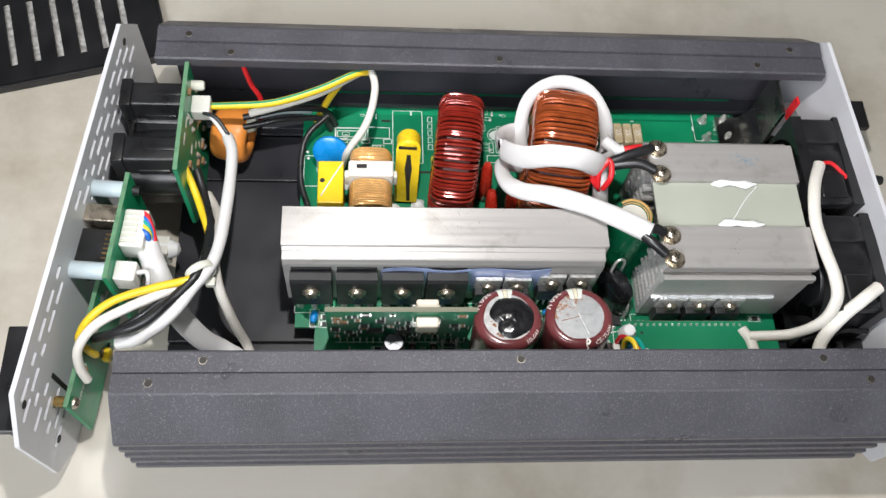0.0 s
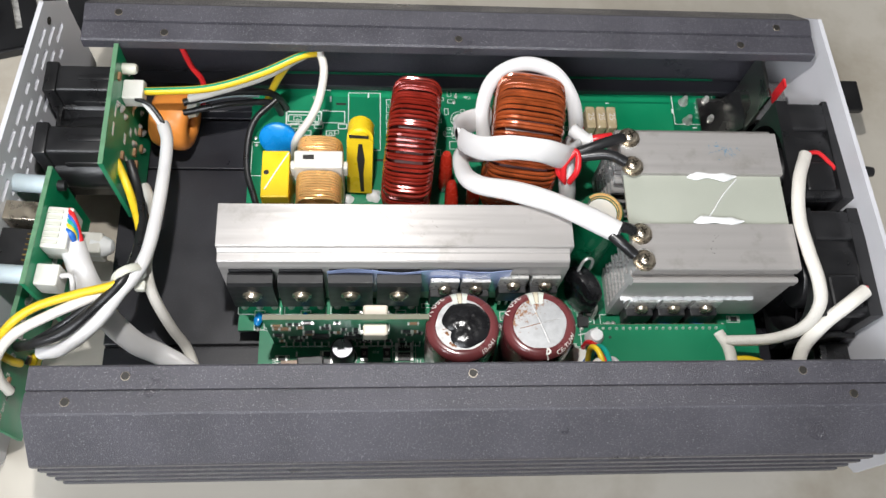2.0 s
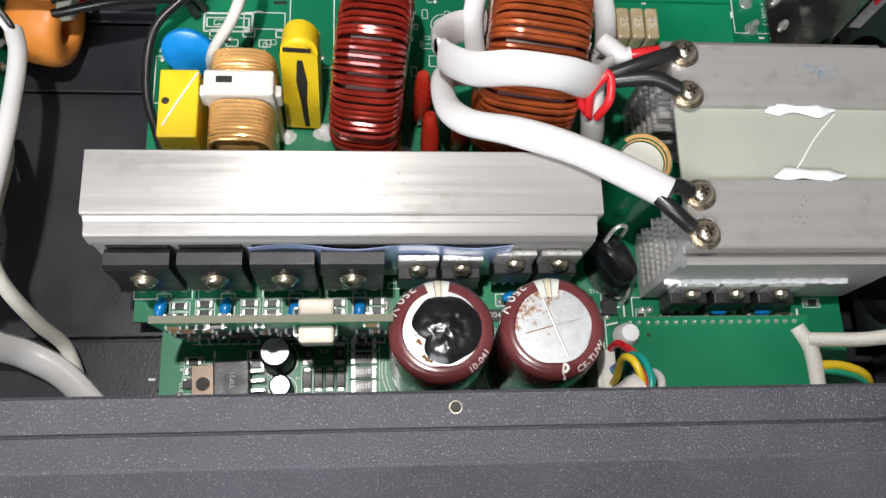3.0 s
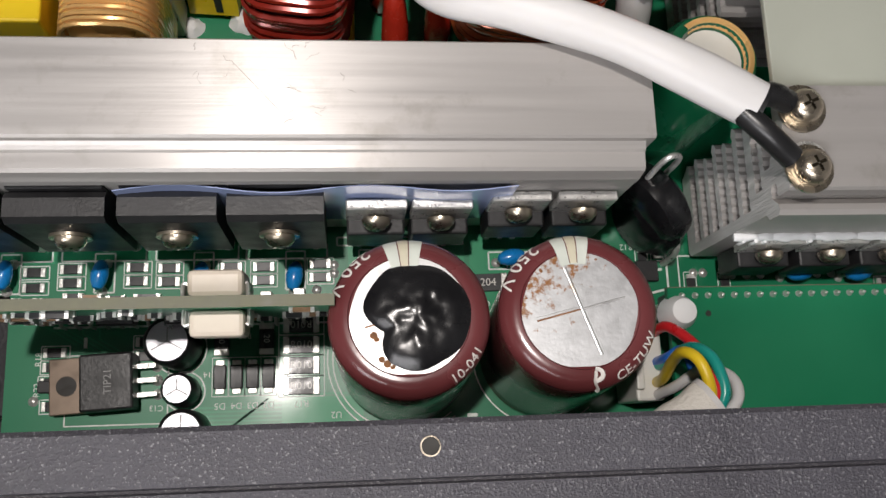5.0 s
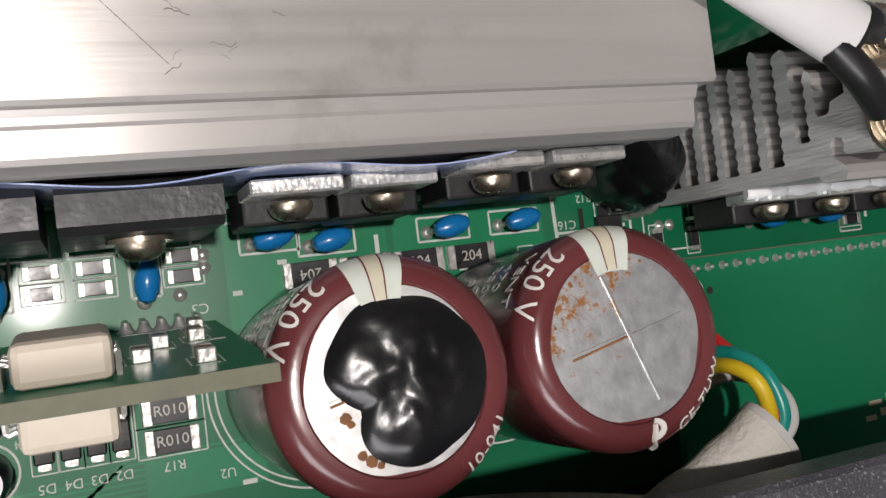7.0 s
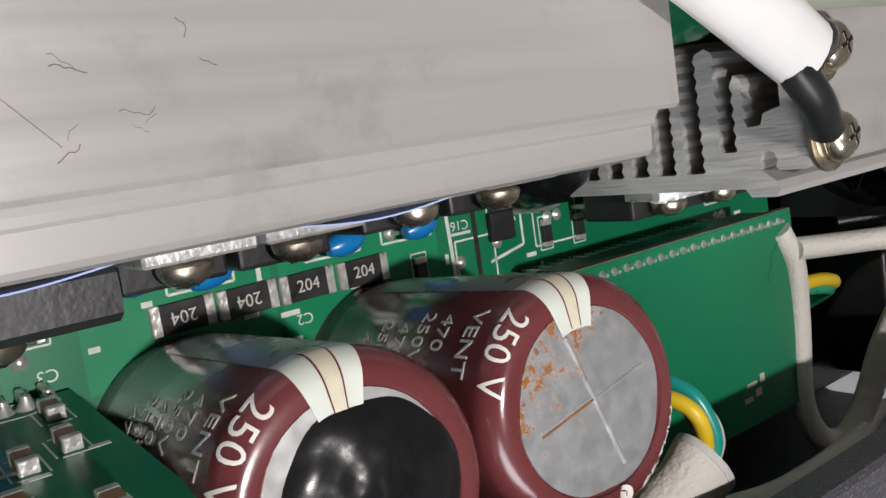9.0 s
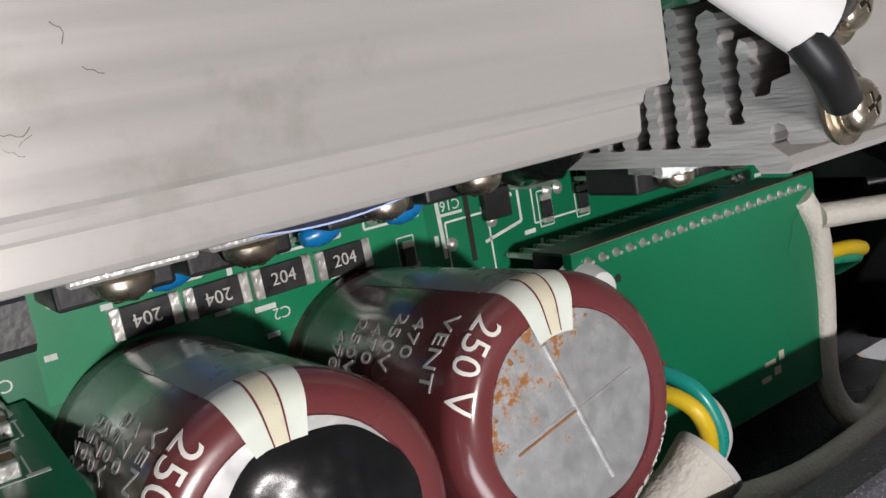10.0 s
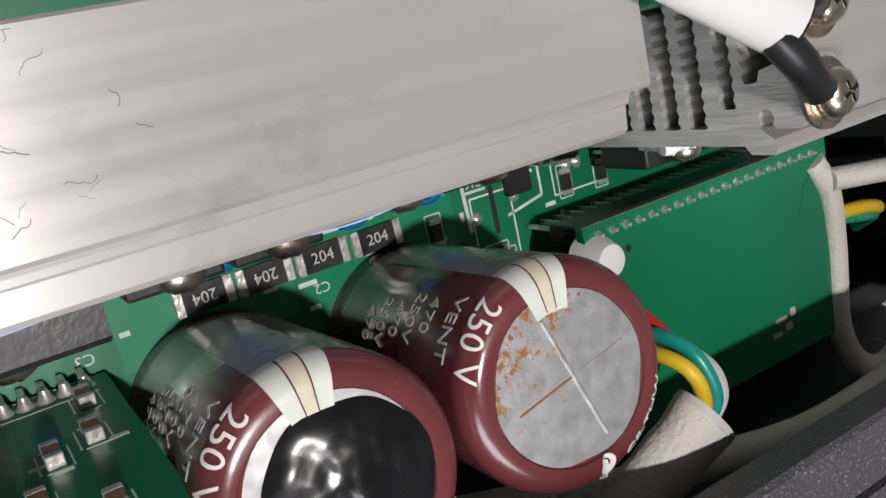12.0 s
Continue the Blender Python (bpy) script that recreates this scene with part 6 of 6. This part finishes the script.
    for text, size, x, y, rz in (("C16", 1.9, 41.2, 33.2, 180), ("R12", 1.7, 44.6, 37.0, 180), ("C2", 1.9, 15.6, 26.2, 180), ("C3", 1.9, -14.2, 27.4, 180), ("D5", 1.7, -34.2, 8.2, 180), ("D4", 1.7, -31.2, 8.2, 180),
                                 ("D3", 1.7, -28.3, 8.2, 180), ("D2", 1.7, -25.4, 8.2, 180), ("R17", 1.7, -19.4, 8.2, 180), ("C14", 1.5, -36.0, 14.0, 180), ("R28", 1.5, -29.8, 21.0, 180), ("C13", 1.5, -45.5, 8.2, 180),
                                 ("U2", 1.7, -13.0, 6.0, 180), ("POWER", 1.9, 12.0, 2.6, 180), ("POS(+)", 2.6, 106.2, 126.0, -90), ("R18", 1.6, -66.5, 17.5, 90), ("R22", 1.6, -66.5, 12.0, 90)):
        letters("board_lettering", text, size, BOARD, SILK, at=(x, y, 1.63), rz=rz, thick=0.01)
    # lighter copper areas under the mask, and dark gaps between them
    bm = bmesh.new()
    for x0, y0, x1, y1 in ((-79, 35.2, -64.2, 41), (-63.2, 35.2, -47.4, 41), (-46.4, 35.2, -30.4, 41), (-29.4, 35.2, -14.4, 41), (-10.5, 24, 12, 40), (13, 24, 37, 40), (-79.2, 130, 114, 141.2), (46, 104, 95, 129), (-23, 4, -8, 9.4)):
        q = [V(x0, y0, 1.608), V(x1, y0, 1.608), V(x1, y1, 1.608), V(x0, y1, 1.608)]
        bm.faces.new([bm.verts.new(p) for p in q])
    tagged(part("copper_pour", bm, MASK_LIGHT, BOARD), kind="stuff")
    bm = bmesh.new()
    for k in range(7):
        y = 3.4 + 0.75 * k
        silk_line(bm, [(-45 + k, y), (-33 + k, y), (-31 + k, y + 2), (-14 + 0.5 * k, y + 2)], 0.16, 1.612)
    for k in range(5):
        silk_line(bm, [(-68 + 3 * k, 28), (-68 + 3 * k, 25 - k), (-60 + 3 * k, 20 - k)], 0.16, 1.612)
    tagged(part("trace", bm, MASK_LIGHT, BOARD), kind="stuff")
    # slits are black strips on the board, their depth only painted
    for x0, y0, x1, y1 in ((-72, 112.6, -58, 113.6), (-52.5, 108, -51.5, 114), (-46, 126, -42, 127), (-56.4, 103, -46.0, 104.0), (-30, 100, -22, 101.0)):
        part("slit", B(x0, y0, 1.58, x1, y1, 1.66), INK_AND_HOLE, BOARD)
    rnd3 = random.Random(44)
    for k in range(36):
        x, y = rnd3.choice((rnd3.uniform(-78, -30), rnd3.uniform(-6, 8), rnd3.uniform(44, 56))), rnd3.uniform(100, 137)
        part("solder_joint", L([(0, 0.5), (0.4, 0.35), (0.8, 0)], 8), SOLDER, BOARD, smooth=True, at=(x, y, 1.6))
    part("solder_joint", L([(0.8, 0.1), (2.2, 0.1), (2.4, 0)], 20), BRASS, BOARD, "gold ring pad", smooth=True, at=(9.6, 120.5, 1.6))
    part("printed_disc", L([(0, 0.02), (2.6, 0.02)], 24), SILK, BOARD, at=(4.6, 120.0, 1.6))
    # slit milled into the board, its shade a black strip, and tinned pads
    part("slit", B(43.4, 25, 1.58, 44.2, 35.5, 1.66), INK_AND_HOLE, BOARD)
    for x, y in ((40.6, 28.0), (47.6, 29.6), (-13.2, 34.2), (-13.2, 32.6), (-16.5, 29.4), (-67, 10), (58, 31.5), (60, 31.5), (99.0, 24.6), (100.8, 24.6), (66, 31), (69, 31), (72, 31), (84, 31), (87, 31)):
        part("solder_joint", L([(0, 0.6), (0.5, 0.4), (0.95, 0)], 10), SOLDER, BOARD, smooth=True, at=(x, y, 1.6))
    for x in (-72.5, -55.6, -38.6, -21.9):
        for d in (-5.4, 0, 5.4):
            part("solder_joint", L([(0, 1.4), (0.6, 1.0), (1.4, 0)], 10), SOLDER, BOARD, smooth=True, at=(x + d, 38.7, 1.6))
    # chip parts round the transistors and the regulator
    spots = [(-68.0, 33.5, 0), (-68, 30.6, 0), (-61.5, 34.0, 0), (-61.5, 31.4, 0), (-49.6, 34.2, 0), (-49.6, 31.6, 0), (-43.8, 34.0, 0), (-43.8, 31.4, 0), (-32.4, 34.0, 0), (-32.4, 31.4, 0), (-26.4, 34.0, 0), (-26.4, 31.4, 0),
             (-15.8, 34.4, 0), (-15.8, 31.8, 0), (-63.6, 18.6, 0), (-63.6, 16.0, 0), (-63.4, 9.0, 0), (-47.4, 20.2, 0), (-47.4, 17.6, 0), (-63.9, 13.2, 0), (57.2, 29.2, 90), (64.2, 29.0, 90), (47.6, 34.5, 90), (50.8, 36.6, 90), (45, 20.0, 90), (33.6, 28.2, 90), (42.6, 22.4, 0), (98.5, 29.0, 0), (107, 33, 0)]
    frames = bmesh.new()
    for x, y, rz in spots:
        a, b = (2.5, 1.25) if rz == 0 else (1.25, 2.5)
        rect(frames, x - a, y - b, x + a, y + b, 0.10)
    tagged(part("chip_outline", frames, SILK, BOARD, "white printed chip outlines"), kind="stuff")
    for x, y, rz in spots:
        chip(BOARD, x, y, 3.2, 1.7, 0.65, rz, RESIST, 1.6)
    part("chip", B(46.0, 29.8, 1.6, 50.4, 34.0, 2.9, 0.2, 1), BLACK_EPOXY, BOARD)
    part("chip", B(-66.2, 11.4, 1.6, -62.6, 13.6, 2.6, 0.2, 1), BLACK_EPOXY, BOARD)


board_print()
